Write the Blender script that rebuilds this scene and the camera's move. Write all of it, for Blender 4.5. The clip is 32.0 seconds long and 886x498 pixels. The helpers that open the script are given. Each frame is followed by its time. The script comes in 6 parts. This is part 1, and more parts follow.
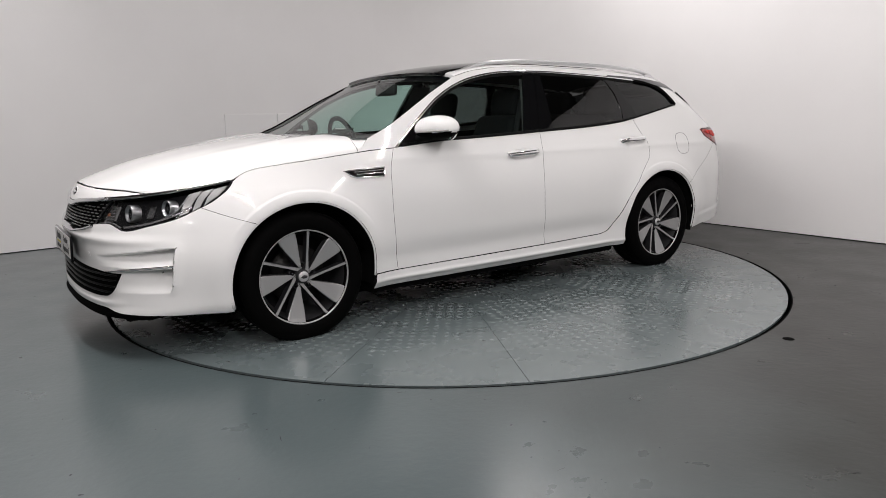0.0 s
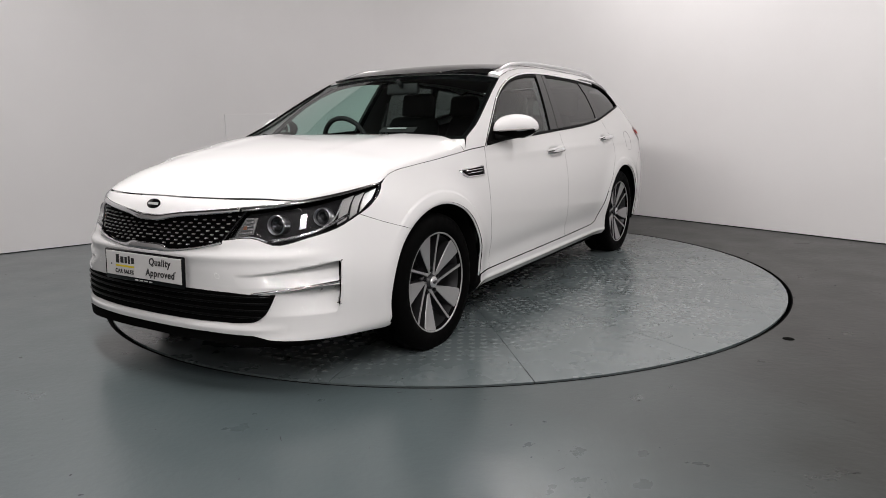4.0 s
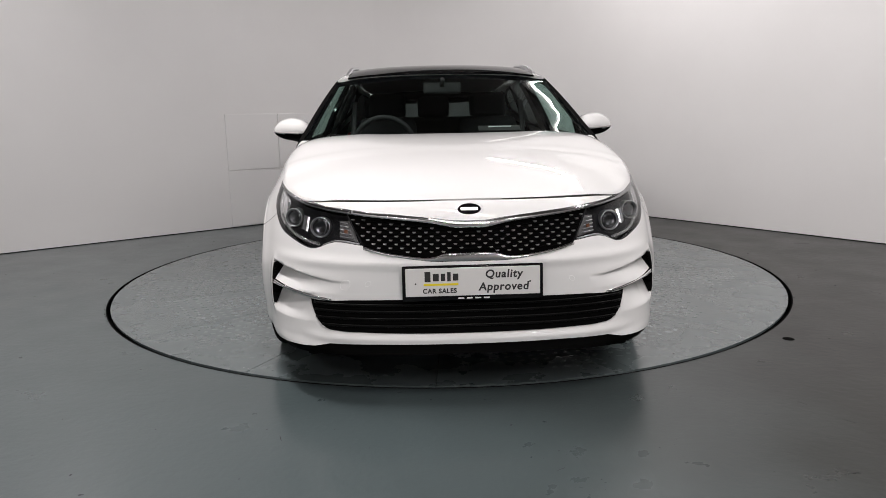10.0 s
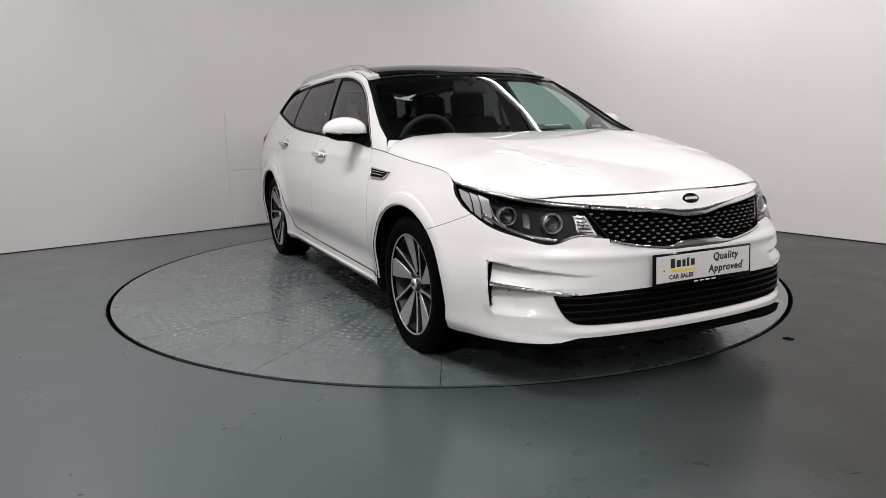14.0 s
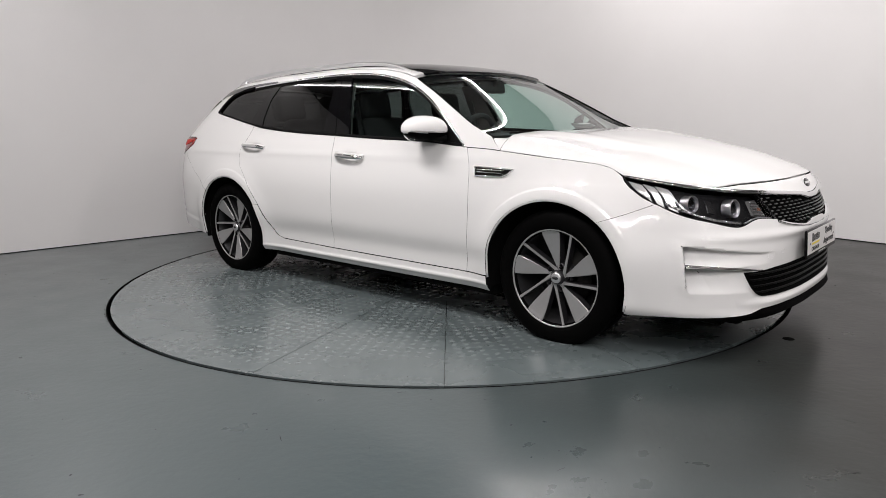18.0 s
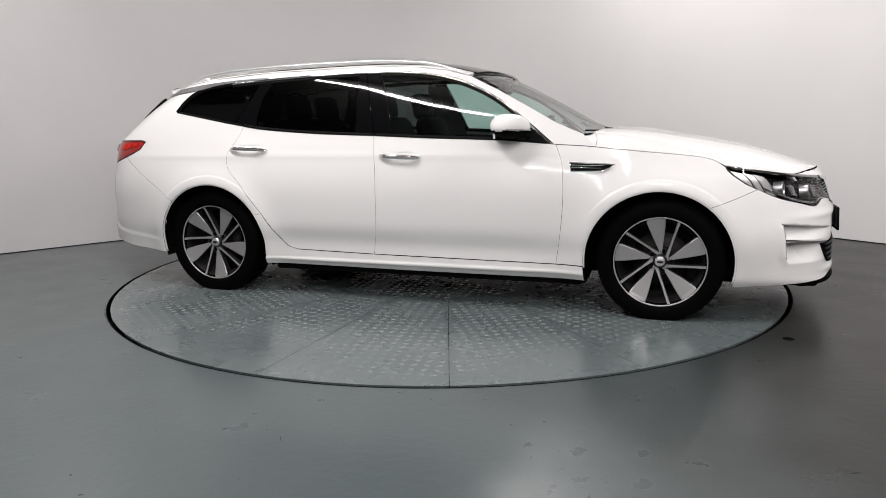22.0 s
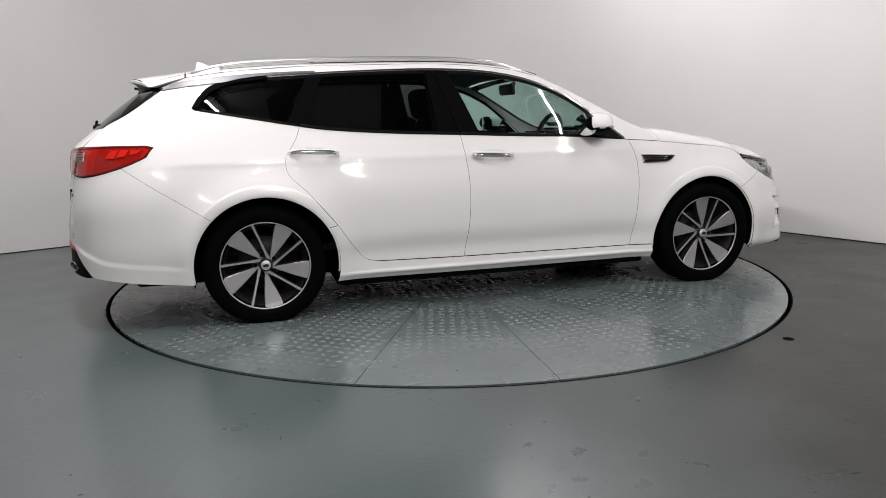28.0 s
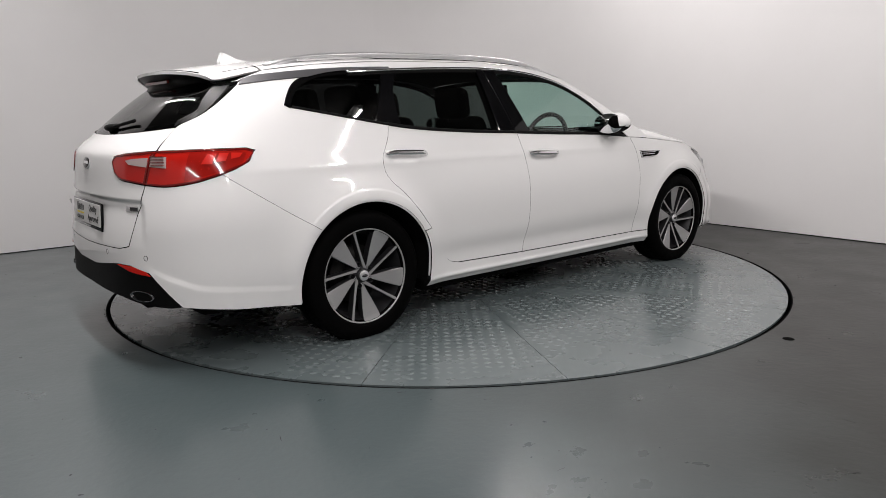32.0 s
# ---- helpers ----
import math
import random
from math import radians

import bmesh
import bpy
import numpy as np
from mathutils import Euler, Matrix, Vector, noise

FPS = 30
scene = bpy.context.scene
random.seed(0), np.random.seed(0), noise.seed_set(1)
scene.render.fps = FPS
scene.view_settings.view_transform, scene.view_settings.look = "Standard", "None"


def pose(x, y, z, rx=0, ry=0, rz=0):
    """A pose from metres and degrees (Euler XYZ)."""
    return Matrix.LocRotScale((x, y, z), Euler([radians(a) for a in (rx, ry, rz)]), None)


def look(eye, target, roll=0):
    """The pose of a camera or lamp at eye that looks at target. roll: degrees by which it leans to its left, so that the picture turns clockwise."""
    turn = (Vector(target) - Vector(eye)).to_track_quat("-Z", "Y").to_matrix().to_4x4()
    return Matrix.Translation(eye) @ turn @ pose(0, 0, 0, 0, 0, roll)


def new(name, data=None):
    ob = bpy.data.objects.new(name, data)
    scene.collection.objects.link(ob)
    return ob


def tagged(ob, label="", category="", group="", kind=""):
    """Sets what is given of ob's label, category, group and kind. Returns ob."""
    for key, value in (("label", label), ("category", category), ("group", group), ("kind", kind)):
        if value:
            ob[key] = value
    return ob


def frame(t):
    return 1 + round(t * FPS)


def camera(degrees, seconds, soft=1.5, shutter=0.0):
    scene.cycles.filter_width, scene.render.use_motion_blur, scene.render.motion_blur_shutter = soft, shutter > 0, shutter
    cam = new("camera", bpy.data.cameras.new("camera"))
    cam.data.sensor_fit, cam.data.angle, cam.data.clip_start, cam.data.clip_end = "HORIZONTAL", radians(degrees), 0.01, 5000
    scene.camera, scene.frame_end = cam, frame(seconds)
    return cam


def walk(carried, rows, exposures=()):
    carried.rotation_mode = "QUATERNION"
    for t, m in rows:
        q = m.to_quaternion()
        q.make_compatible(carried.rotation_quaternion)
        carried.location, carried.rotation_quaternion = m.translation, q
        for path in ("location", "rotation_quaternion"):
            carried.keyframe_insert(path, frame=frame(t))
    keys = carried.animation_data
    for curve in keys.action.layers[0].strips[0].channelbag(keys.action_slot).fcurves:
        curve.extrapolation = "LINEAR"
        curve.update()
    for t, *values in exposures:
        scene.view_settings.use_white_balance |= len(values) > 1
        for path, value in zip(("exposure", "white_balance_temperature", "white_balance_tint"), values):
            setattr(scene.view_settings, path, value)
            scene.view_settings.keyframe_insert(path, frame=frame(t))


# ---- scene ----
# ---- camera: stands still on a tripod before the turntable ----
cam = camera(64.8, 32.0, soft=0.5)
EYE = (0.0, -4.994, 1.102)
VIEW = look(EYE, (-0.0062 + EYE[0], 0.9826 + EYE[1], -0.1855 + EYE[2]), -1.056)
walk(cam, [(0.0, VIEW), (32.0, VIEW)], [(0.0, 0.0), (3.0, -0.02), (7.0, -0.08), (10.0, -0.11), (13.5, -0.08), (19.0, 0.03), (24.0, 0.01), (28.0, -0.06), (32.0, -0.11)])

# ---- light: fluorescent tubes under the ceiling, some of them added fill, no daylight ----
world = bpy.data.worlds.new("room_dark")
world.use_nodes = True
world.node_tree.nodes["Background"].inputs["Color"].default_value = (0.5, 0.5, 0.5, 1)
world.node_tree.nodes["Background"].inputs["Strength"].default_value = 0.002
scene.world = world
CEILING = 3.3
TUBES = [  # middle x, y, turn of the tube in degrees, watts
    (1.2, 1.4, -56, 54),
    (-1.6, -1.8, -53, 152),
    # added fill for the left wall, no tube known at this spot
    (-3.3, 0.5, -53, 22),
    (2.8, -2.4, -45, 120),
    (0.5, -4.9, -53, 165),
    # two unseen tubes far behind the camera, added to brighten the flanks
    (-1.7, -6.9, -53, 78),
    (2.5, -7.1, -56, 95),
]


def tube_lamp(x, y, turn, watts):
    """A bare tube shines to both sides: two strips back to back."""
    for lean in (-50, 50):
        data = bpy.data.lights.new("tube_light", "AREA")
        data.shape, data.size, data.size_y, data.energy = "RECTANGLE", 2.3, 0.03, watts / 2
        data.color = (1.0, 0.948, 0.947)
        ob = new("tube_light", data)
        ob.matrix_world = pose(x, y, CEILING - 0.13, 0, 0, turn) @ pose(0, 0, 0, lean)


for row in TUBES:
    tube_lamp(*row)


# ---- materials ----
def material(name, color, rough=0.5, metal=0.0, coat=0.0, emit=0.0, spec=0.5):
    m = bpy.data.materials.new(name)
    m.use_nodes = True
    b = m.node_tree.nodes["Principled BSDF"]
    b.inputs["Base Color"].default_value = (*color, 1)
    b.inputs["Roughness"].default_value = rough
    b.inputs["Metallic"].default_value = metal
    b.inputs["Coat Weight"].default_value = coat
    b.inputs["Coat Roughness"].default_value = 0.03
    b.inputs["Specular IOR Level"].default_value = spec
    if emit:
        b.inputs["Emission Color"].default_value = (*color, 1)
        b.inputs["Emission Strength"].default_value = emit
    return m


def node(m, kind, **values):
    n = m.node_tree.nodes.new(kind)
    for key, value in values.items():
        n.inputs[key.replace("_", " ")].default_value = value
    return n


def coords(m, stretch=(1, 1, 1), kind="Object"):
    link = m.node_tree.links.new
    c, s = m.node_tree.nodes.new("ShaderNodeTexCoord"), m.node_tree.nodes.new("ShaderNodeMapping")
    s.inputs["Scale"].default_value = stretch
    link(c.outputs[kind], s.inputs["Vector"])
    return s.outputs["Vector"]


def noise_of(m, scale, detail=4, stretch=(1, 1, 1), rough=0.55):
    n = node(m, "ShaderNodeTexNoise", Scale=scale, Detail=detail, Roughness=rough)
    m.node_tree.links.new(coords(m, stretch), n.inputs["Vector"])
    return n.outputs["Fac"]


def ramp(m, fac, stops):
    r = m.node_tree.nodes.new("ShaderNodeValToRGB")
    while len(r.color_ramp.elements) < len(stops):
        r.color_ramp.elements.new(0.5)
    for e, (p, c) in zip(r.color_ramp.elements, stops):
        e.position = p
        e.color = (*c, 1) if not isinstance(c, float) else (c, c, c, 1)
    m.node_tree.links.new(fac, r.inputs["Fac"])
    return r.outputs["Color"]


def mix(m, fac, a, b, how="MIX"):
    n = m.node_tree.nodes.new("ShaderNodeMix")
    n.data_type, n.blend_type = "RGBA", how
    link = m.node_tree.links.new
    for socket, v in ((n.inputs[0], fac), (n.inputs[6], a), (n.inputs[7], b)):
        if isinstance(v, (int, float)):
            socket.default_value = v
        elif isinstance(v, tuple):
            socket.default_value = (*v, 1)
        else:
            link(v, socket)
    return n.outputs[2]


def to(m, socket, out):
    m.node_tree.links.new(out, m.node_tree.nodes["Principled BSDF"].inputs[socket])


def bump(m, height, strength=0.2, distance=0.01):
    b = node(m, "ShaderNodeBump", Strength=strength, Distance=distance)
    m.node_tree.links.new(height, b.inputs["Height"])
    to(m, "Normal", b.outputs["Normal"])


def glass(name, tint, base=0.045, rough=0.0):
    """A thin pane: tinted see-through with a mirror-like gloss that grows towards grazing angles."""
    m = bpy.data.materials.new(name)
    m.use_nodes = True
    t = m.node_tree
    t.nodes.clear()
    out, mx = t.nodes.new("ShaderNodeOutputMaterial"), t.nodes.new("ShaderNodeMixShader")
    see, gloss, lw = t.nodes.new("ShaderNodeBsdfTransparent"), t.nodes.new("ShaderNodeBsdfGlossy"), t.nodes.new("ShaderNodeLayerWeight")
    see.inputs["Color"].default_value = (*tint, 1)
    gloss.inputs["Roughness"].default_value = rough
    lw.inputs["Blend"].default_value = 0.5
    power, part = t.nodes.new("ShaderNodeMath"), t.nodes.new("ShaderNodeMath")
    power.operation, part.operation = "POWER", "MULTIPLY_ADD"
    power.inputs[1].default_value = 5.0
    part.inputs[1].default_value, part.inputs[2].default_value = 1 - base, base
    for a, b in ((lw.outputs["Facing"], power.inputs[0]), (power.outputs[0], part.inputs[0]), (part.outputs[0], mx.inputs[0]), (see.outputs[0], mx.inputs[1]), (gloss.outputs[0], mx.inputs[2]), (mx.outputs[0], out.inputs[0])):
        t.links.new(a, b)
    return m


PAINT = material("white_car_paint", (0.74, 0.738, 0.73), 0.35, 0, 1.0, spec=0.05)
bump(PAINT, noise_of(PAINT, 900, 2), 0.006, 0.001)
CHROME = material("chrome", (0.82, 0.82, 0.83), 0.08, 1.0)
BROW = material("dark_chrome", (0.30, 0.30, 0.31), 0.16, 1.0)
RAIL = material("brushed_rail_aluminium", (0.66, 0.66, 0.67), 0.36, 0.85)
LOUVRE = material("glossy_black_louvre", (0.003, 0.003, 0.003), 0.35, spec=0.10)
SATIN = material("satin_aluminium", (0.42, 0.42, 0.43), 0.32, 1.0)
BLACK_GLOSS = material("black_gloss_plastic", (0.003, 0.003, 0.0035), 0.03, spec=0.25)
SILVER = material("bright_silver", (0.80, 0.80, 0.80), 0.35, 0.6)
DOT = material("bright_silver_dot", (0.50, 0.50, 0.50), 0.3, 0.8)
PROJECTOR = material("dark_projector_bowl", (0.09, 0.09, 0.095), 0.2, 1.0)
LAMP_DARK = material("lamp_bezel", (0.006, 0.006, 0.007), 0.5, spec=0.15)
CELL_DARK = material("grey_lamp_cell", (0.22, 0.22, 0.22), 0.25, 0.5)
INTAKE = material("matt_black_plastic", (0.002, 0.002, 0.002), 0.7, spec=0.02)
BLACK = material("black_grained_plastic", (0.004, 0.004, 0.004), 0.55, spec=0.06)
bump(BLACK, noise_of(BLACK, 600, 2), 0.15, 0.002)
DARK = material("underbody_and_gap_shade", (0.004, 0.004, 0.004), 0.95, spec=0.05)
RUBBER = material("tyre_rubber", (0.002, 0.002, 0.002), 0.62, spec=0.02)
to(RUBBER, "Roughness", ramp(RUBBER, noise_of(RUBBER, 30), [(0.35, 0.5), (0.7, 0.75)]))
PILLAR_TRIM = material("dull_pillar_metal", (0.13, 0.13, 0.135), 0.4, 0.6)
MACHINED = material("machined_alloy", (0.40, 0.40, 0.40), 0.42, 0.65)
to(MACHINED, "Roughness", ramp(MACHINED, noise_of(MACHINED, 90, 3), [(0.3, 0.36), (0.75, 0.5)]))
GREY_ALLOY = material("dark_grey_alloy", (0.03, 0.03, 0.032), 0.35, 0.5)
DISC_STEEL = material("brake_disc_steel", (0.03, 0.029, 0.028), 0.55, 0.8)
GLASS = glass("green_tinted_glass", (0.66, 0.83, 0.78))
SCREEN_GLASS = glass("windscreen_glass", (0.68, 0.83, 0.78))
PRIVACY = glass("privacy_glass", (0.10, 0.105, 0.105))
LENS = glass("clear_lens", (0.93, 0.94, 0.95), 0.022)
RED = material("red_lens", (0.38, 0.010, 0.006), 0.12, 0, 0.5, spec=0.3)
RED_MID = material("deep_red_lens", (0.27, 0.008, 0.005), 0.1, 0, 0.5, spec=0.3)
RED_DARK = material("dark_red_lens", (0.115, 0.004, 0.003), 0.08, 0, 0.5, spec=0.3)
RED_BRIGHT = material("bright_red_reflector", (0.52, 0.016, 0.010), 0.2, 0, 0.0, spec=0.15)
AMBER = material("amber_lens", (0.13, 0.055, 0.03), 0.25)
TAIL_CELL = material("pale_lamp_cell", (0.42, 0.34, 0.33), 0.25, 0.2)
CLEAR_CELL = material("clear_lamp_cell", (0.42, 0.415, 0.41), 0.25, 0.35)
PLATE_WHITE = material("plate_plastic", (0.62, 0.612, 0.60), 0.35)
PRINT_BLACK = material("black_print", (0.015, 0.015, 0.015), 0.5)
PRINT_YELLOW = material("yellow_print", (0.75, 0.60, 0.02), 0.5)
PRINT_WHITE = material("white_print", (0.6, 0.6, 0.6), 0.5)
SEAT = material("black_seat_cloth", (0.010, 0.010, 0.0105), 0.9, spec=0.2)
bump(SEAT, noise_of(SEAT, 350, 3), 0.3, 0.002)
CABIN = material("cabin_plastic", (0.014, 0.014, 0.0145), 0.65, spec=0.3)
LINING = material("roof_lining", (0.12, 0.117, 0.113), 0.9)
MIRROR = material("mirror_silver", (0.85, 0.87, 0.88), 0.02, 1.0)
TUBE_GLOW = material("tube_glow", (1.0, 0.97, 0.93), 0.5, emit=4.0)
LAMP_WHITE = material("lamp_housing", (0.75, 0.75, 0.74), 0.5)

WALL = material("white_wall_paint", (0.78, 0.765, 0.75), 0.6)
to(WALL, "Base Color", mix(WALL, ramp(WALL, noise_of(WALL, 0.9, 5), [(0.35, 0.0), (0.75, 1.0)]), (0.75, 0.744, 0.74), (0.715, 0.708, 0.703)))
bump(WALL, noise_of(WALL, 45, 5), 0.12, 0.004)
BOARD = material("white_board_paint", (0.75, 0.744, 0.74), 0.55)
bump(BOARD, noise_of(BOARD, 30, 4), 0.08, 0.003)
CEIL = material("dark_ceiling_paint", (0.055, 0.053, 0.05), 0.8)
HALL_WALL = material("grey_hall_paint", (0.25, 0.245, 0.24), 0.7)
CHIP = material("dark_paint_chip", (0.025, 0.026, 0.026), 0.8)
SEAL = material("joint_dirt_and_gap_shade", (0.004, 0.004, 0.004), 0.9, spec=0.02)

FLOOR = material("grey_floor_paint", (0.16, 0.19, 0.19), 0.3, coat=0.4, spec=0.5)
_f = mix(FLOOR, ramp(FLOOR, noise_of(FLOOR, 0.8, 6), [(0.25, 0.0), (0.8, 1.0)]), (0.056, 0.074, 0.077), (0.066, 0.085, 0.087))
_f = mix(FLOOR, ramp(FLOOR, noise_of(FLOOR, 5.0, 7, (1, 0.3, 1)), [(0.45, 0.0), (0.85, 0.18)]), _f, (0.080, 0.097, 0.097))
# brown-olive tone towards +x, painted darker also to stand for dimmer light there
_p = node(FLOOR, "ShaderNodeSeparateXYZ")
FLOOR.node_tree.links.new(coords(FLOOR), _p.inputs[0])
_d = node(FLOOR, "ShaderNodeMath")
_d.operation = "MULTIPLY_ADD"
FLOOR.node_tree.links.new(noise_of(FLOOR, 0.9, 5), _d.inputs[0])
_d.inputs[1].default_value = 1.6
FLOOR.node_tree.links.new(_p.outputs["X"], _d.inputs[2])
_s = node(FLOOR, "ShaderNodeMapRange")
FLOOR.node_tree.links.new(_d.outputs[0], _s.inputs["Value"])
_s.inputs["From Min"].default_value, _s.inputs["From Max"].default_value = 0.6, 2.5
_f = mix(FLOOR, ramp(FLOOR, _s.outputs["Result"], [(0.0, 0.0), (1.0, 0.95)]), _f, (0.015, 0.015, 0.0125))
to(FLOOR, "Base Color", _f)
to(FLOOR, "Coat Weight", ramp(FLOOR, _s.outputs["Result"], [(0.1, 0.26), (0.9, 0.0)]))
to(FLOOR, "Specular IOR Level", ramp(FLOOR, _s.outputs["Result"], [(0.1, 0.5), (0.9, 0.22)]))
FLOOR.node_tree.nodes["Principled BSDF"].inputs["Coat Roughness"].default_value = 0.17
# a scuffed patch where people walk, smoother paint elsewhere
_q = node(FLOOR, "ShaderNodeVectorMath")
_q.operation = "DISTANCE"
FLOOR.node_tree.links.new(coords(FLOOR, (1.0, 1.0, 0.0)), _q.inputs[0])
_q.inputs[1].default_value = (0.45, -3.05, 0.0)
_w = node(FLOOR, "ShaderNodeMath")
_w.operation = "MULTIPLY_ADD"
FLOOR.node_tree.links.new(noise_of(FLOOR, 6.0, 6), _w.inputs[0])
_w.inputs[1].default_value = 0.9
FLOOR.node_tree.links.new(_q.outputs["Value"], _w.inputs[2])
_worn = ramp(FLOOR, _w.outputs[0], [(0.5, 1.0), (1.1, 0.0)])
_r = mix(FLOOR, _worn, ramp(FLOOR, noise_of(FLOOR, 3.2, 6), [(0.25, 0.26), (0.8, 0.36)]), ramp(FLOOR, noise_of(FLOOR, 9.0, 6), [(0.3, 0.22), (0.75, 0.42)]))
to(FLOOR, "Roughness", _r)
_h = mix(FLOOR, _worn, noise_of(FLOOR, 26, 6), noise_of(FLOOR, 34, 6, (1.0, 0.25, 1.0)))
bump(FLOOR, _h, 0.2, 0.006)

TABLE = material("painted_tread_plate", (0.17, 0.195, 0.195), 0.3, coat=0.35, spec=0.6)
TABLE.node_tree.nodes["Principled BSDF"].inputs["Coat Roughness"].default_value = 0.16
_f = mix(TABLE, ramp(TABLE, noise_of(TABLE, 1.6, 6), [(0.3, 0.0), (0.75, 1.0)]), (0.092, 0.114, 0.117), (0.115, 0.138, 0.140))
_f = mix(TABLE, ramp(TABLE, noise_of(TABLE, 30, 3), [(0.68, 0.0), (0.76, 0.8)]), _f, (0.03, 0.03, 0.03))
to(TABLE, "Base Color", _f)
to(TABLE, "Roughness", ramp(TABLE, noise_of(TABLE, 4.0, 5), [(0.25, 0.22), (0.8, 0.34)]))
bump(TABLE, noise_of(TABLE, 30, 5), 0.12, 0.004)

# the raised lozenges are rubbed smooth and lighter by tyres and feet
TREAD = material("worn_tread_paint", (0.18, 0.21, 0.21), 0.2, coat=0.35, spec=0.6)
_f = mix(TREAD, ramp(TREAD, noise_of(TREAD, 1.3, 5), [(0.3, 0.0), (0.7, 1.0)]), (0.150, 0.178, 0.181), (0.215, 0.245, 0.247))
to(TREAD, "Base Color", _f)
to(TREAD, "Roughness", ramp(TREAD, noise_of(TREAD, 2.0, 4), [(0.3, 0.20), (0.75, 0.34)]))

from mathutils.geometry import delaunay_2d_cdt
# ---- body surface ----
def sp(*pts):
    """A smooth monotone curve through (x, y) pairs."""
    X = np.array([p[0] for p in pts], float)
    Y = np.array([p[1] for p in pts], float)
    h, d = np.diff(X), np.diff(Y) / np.diff(X)
    m = np.zeros(len(X))
    m[0], m[-1] = d[0], d[-1]
    for i in range(1, len(X) - 1):
        if d[i - 1] * d[i] > 0:
            w1, w2 = 2 * h[i] + h[i - 1], h[i] + 2 * h[i - 1]
            m[i] = (w1 + w2) / (w1 / d[i - 1] + w2 / d[i])

    def f(x):
        x = np.asarray(x, float)
        i = np.clip(np.searchsorted(X, x) - 1, 0, len(X) - 2)
        t = np.clip((x - X[i]) / h[i], -0.5, 1.5)
        return ((1 + 2 * t) * (1 - t) ** 2 * Y[i] + t * (1 - t) ** 2 * h[i] * m[i]
                + t * t * (3 - 2 * t) * Y[i + 1] + t * t * (t - 1) * h[i] * m[i + 1])
    return f


def spline(*pts):
    """A soft curve of even bend through (x, y) pairs."""
    X, Y = np.array(pts, float).T
    n, h = len(X), np.diff(X)
    A, r = np.eye(n), np.zeros(n)
    for i in range(1, n - 1):
        A[i, i - 1:i + 2] = h[i - 1], 2 * (h[i - 1] + h[i]), h[i]
        r[i] = 6 * ((Y[i + 1] - Y[i]) / h[i] - (Y[i] - Y[i - 1]) / h[i - 1])
    M = np.linalg.solve(A, r)

    def f(x):
        x = np.clip(np.asarray(x, float), X[0] - 0.1, X[-1] + 0.1)
        i = np.clip(np.searchsorted(X, x) - 1, 0, n - 2)
        a, b, k = X[i + 1] - x, x - X[i], h[i]
        return (M[i] * a ** 3 + M[i + 1] * b ** 3) / (6 * k) + (Y[i] / k - M[i] * k / 6) * a + (Y[i + 1] / k - M[i + 1] * k / 6) * b
    return f


half_width = spline((0.15, 0.78), (0.2, 0.850), (0.28, 0.880), (0.4, 0.900), (0.55, 0.910), (0.7, 0.907), (0.82, 0.886),
                    (0.92, 0.857), (1.0, 0.825), (1.12, 0.775), (1.26, 0.709), (1.38, 0.645), (1.46, 0.595))
nose_x = sp((0.15, 2.30), (0.2, 2.353), (0.26, 2.335), (0.45, 2.328), (0.56, 2.335), (0.7, 2.30), (0.76, 2.275), (0.8, 2.235), (0.9, 2.16))
nose_n = sp((0.15, 12.0), (0.5, 8.2), (0.82, 6.07), (0.95, 5.4))
nose_m = sp((0.15, 2.62), (0.45, 2.75), (0.6, 2.26), (0.95, 2.2))
tail_x = sp((0.15, 2.44), (0.3, 2.478), (0.45, 2.473), (0.6, 2.465), (0.8, 2.443), (0.95, 2.43), (1.05, 2.334), (1.2, 2.16), (1.33, 1.98), (1.46, 1.8))
tail_n = sp((0.15, 13.4), (0.5, 12.8), (1.0, 15.5), (1.46, 8.0))
tail_m = sp((0.15, 3.2), (0.6, 2.74), (1.0, 2.08), (1.46, 2.5))
_ph = np.sin(np.linspace(0, math.pi / 2, 4001)) ** 3 * (math.pi / 2)


def _outline(ph, z, front):
    a, n, m = (nose_x(z), nose_n(z), nose_m(z)) if front else (tail_x(z), tail_n(z), tail_m(z))
    return a * np.sin(ph) ** (2 / n), half_width(z) * np.clip(np.cos(ph), 0, 1) ** (2 / m)


def _arc(front):
    x, y = _outline(_ph, 0.6, front)
    return np.concatenate([[0], np.cumsum(np.hypot(np.diff(x), np.diff(y)))])


_sf, _sr = _arc(True), _arc(False)
S_NOSE, S_TAIL = _sf[-1], _sr[-1]
WHEEL_X, WHEEL_Z, ARCH_R = 1.4025, 0.325, 0.392


def wrap_flat(s, z):
    s, z = np.broadcast_arrays(np.asarray(s, float), np.asarray(z, float))
    xf, yf = _outline(np.interp(np.abs(s), _sf, _ph), z, True)
    xr, yr = _outline(np.interp(np.abs(s), _sr, _ph), z, False)
    return np.where(s >= 0, xf, -xr), np.where(s >= 0, yf, yr)


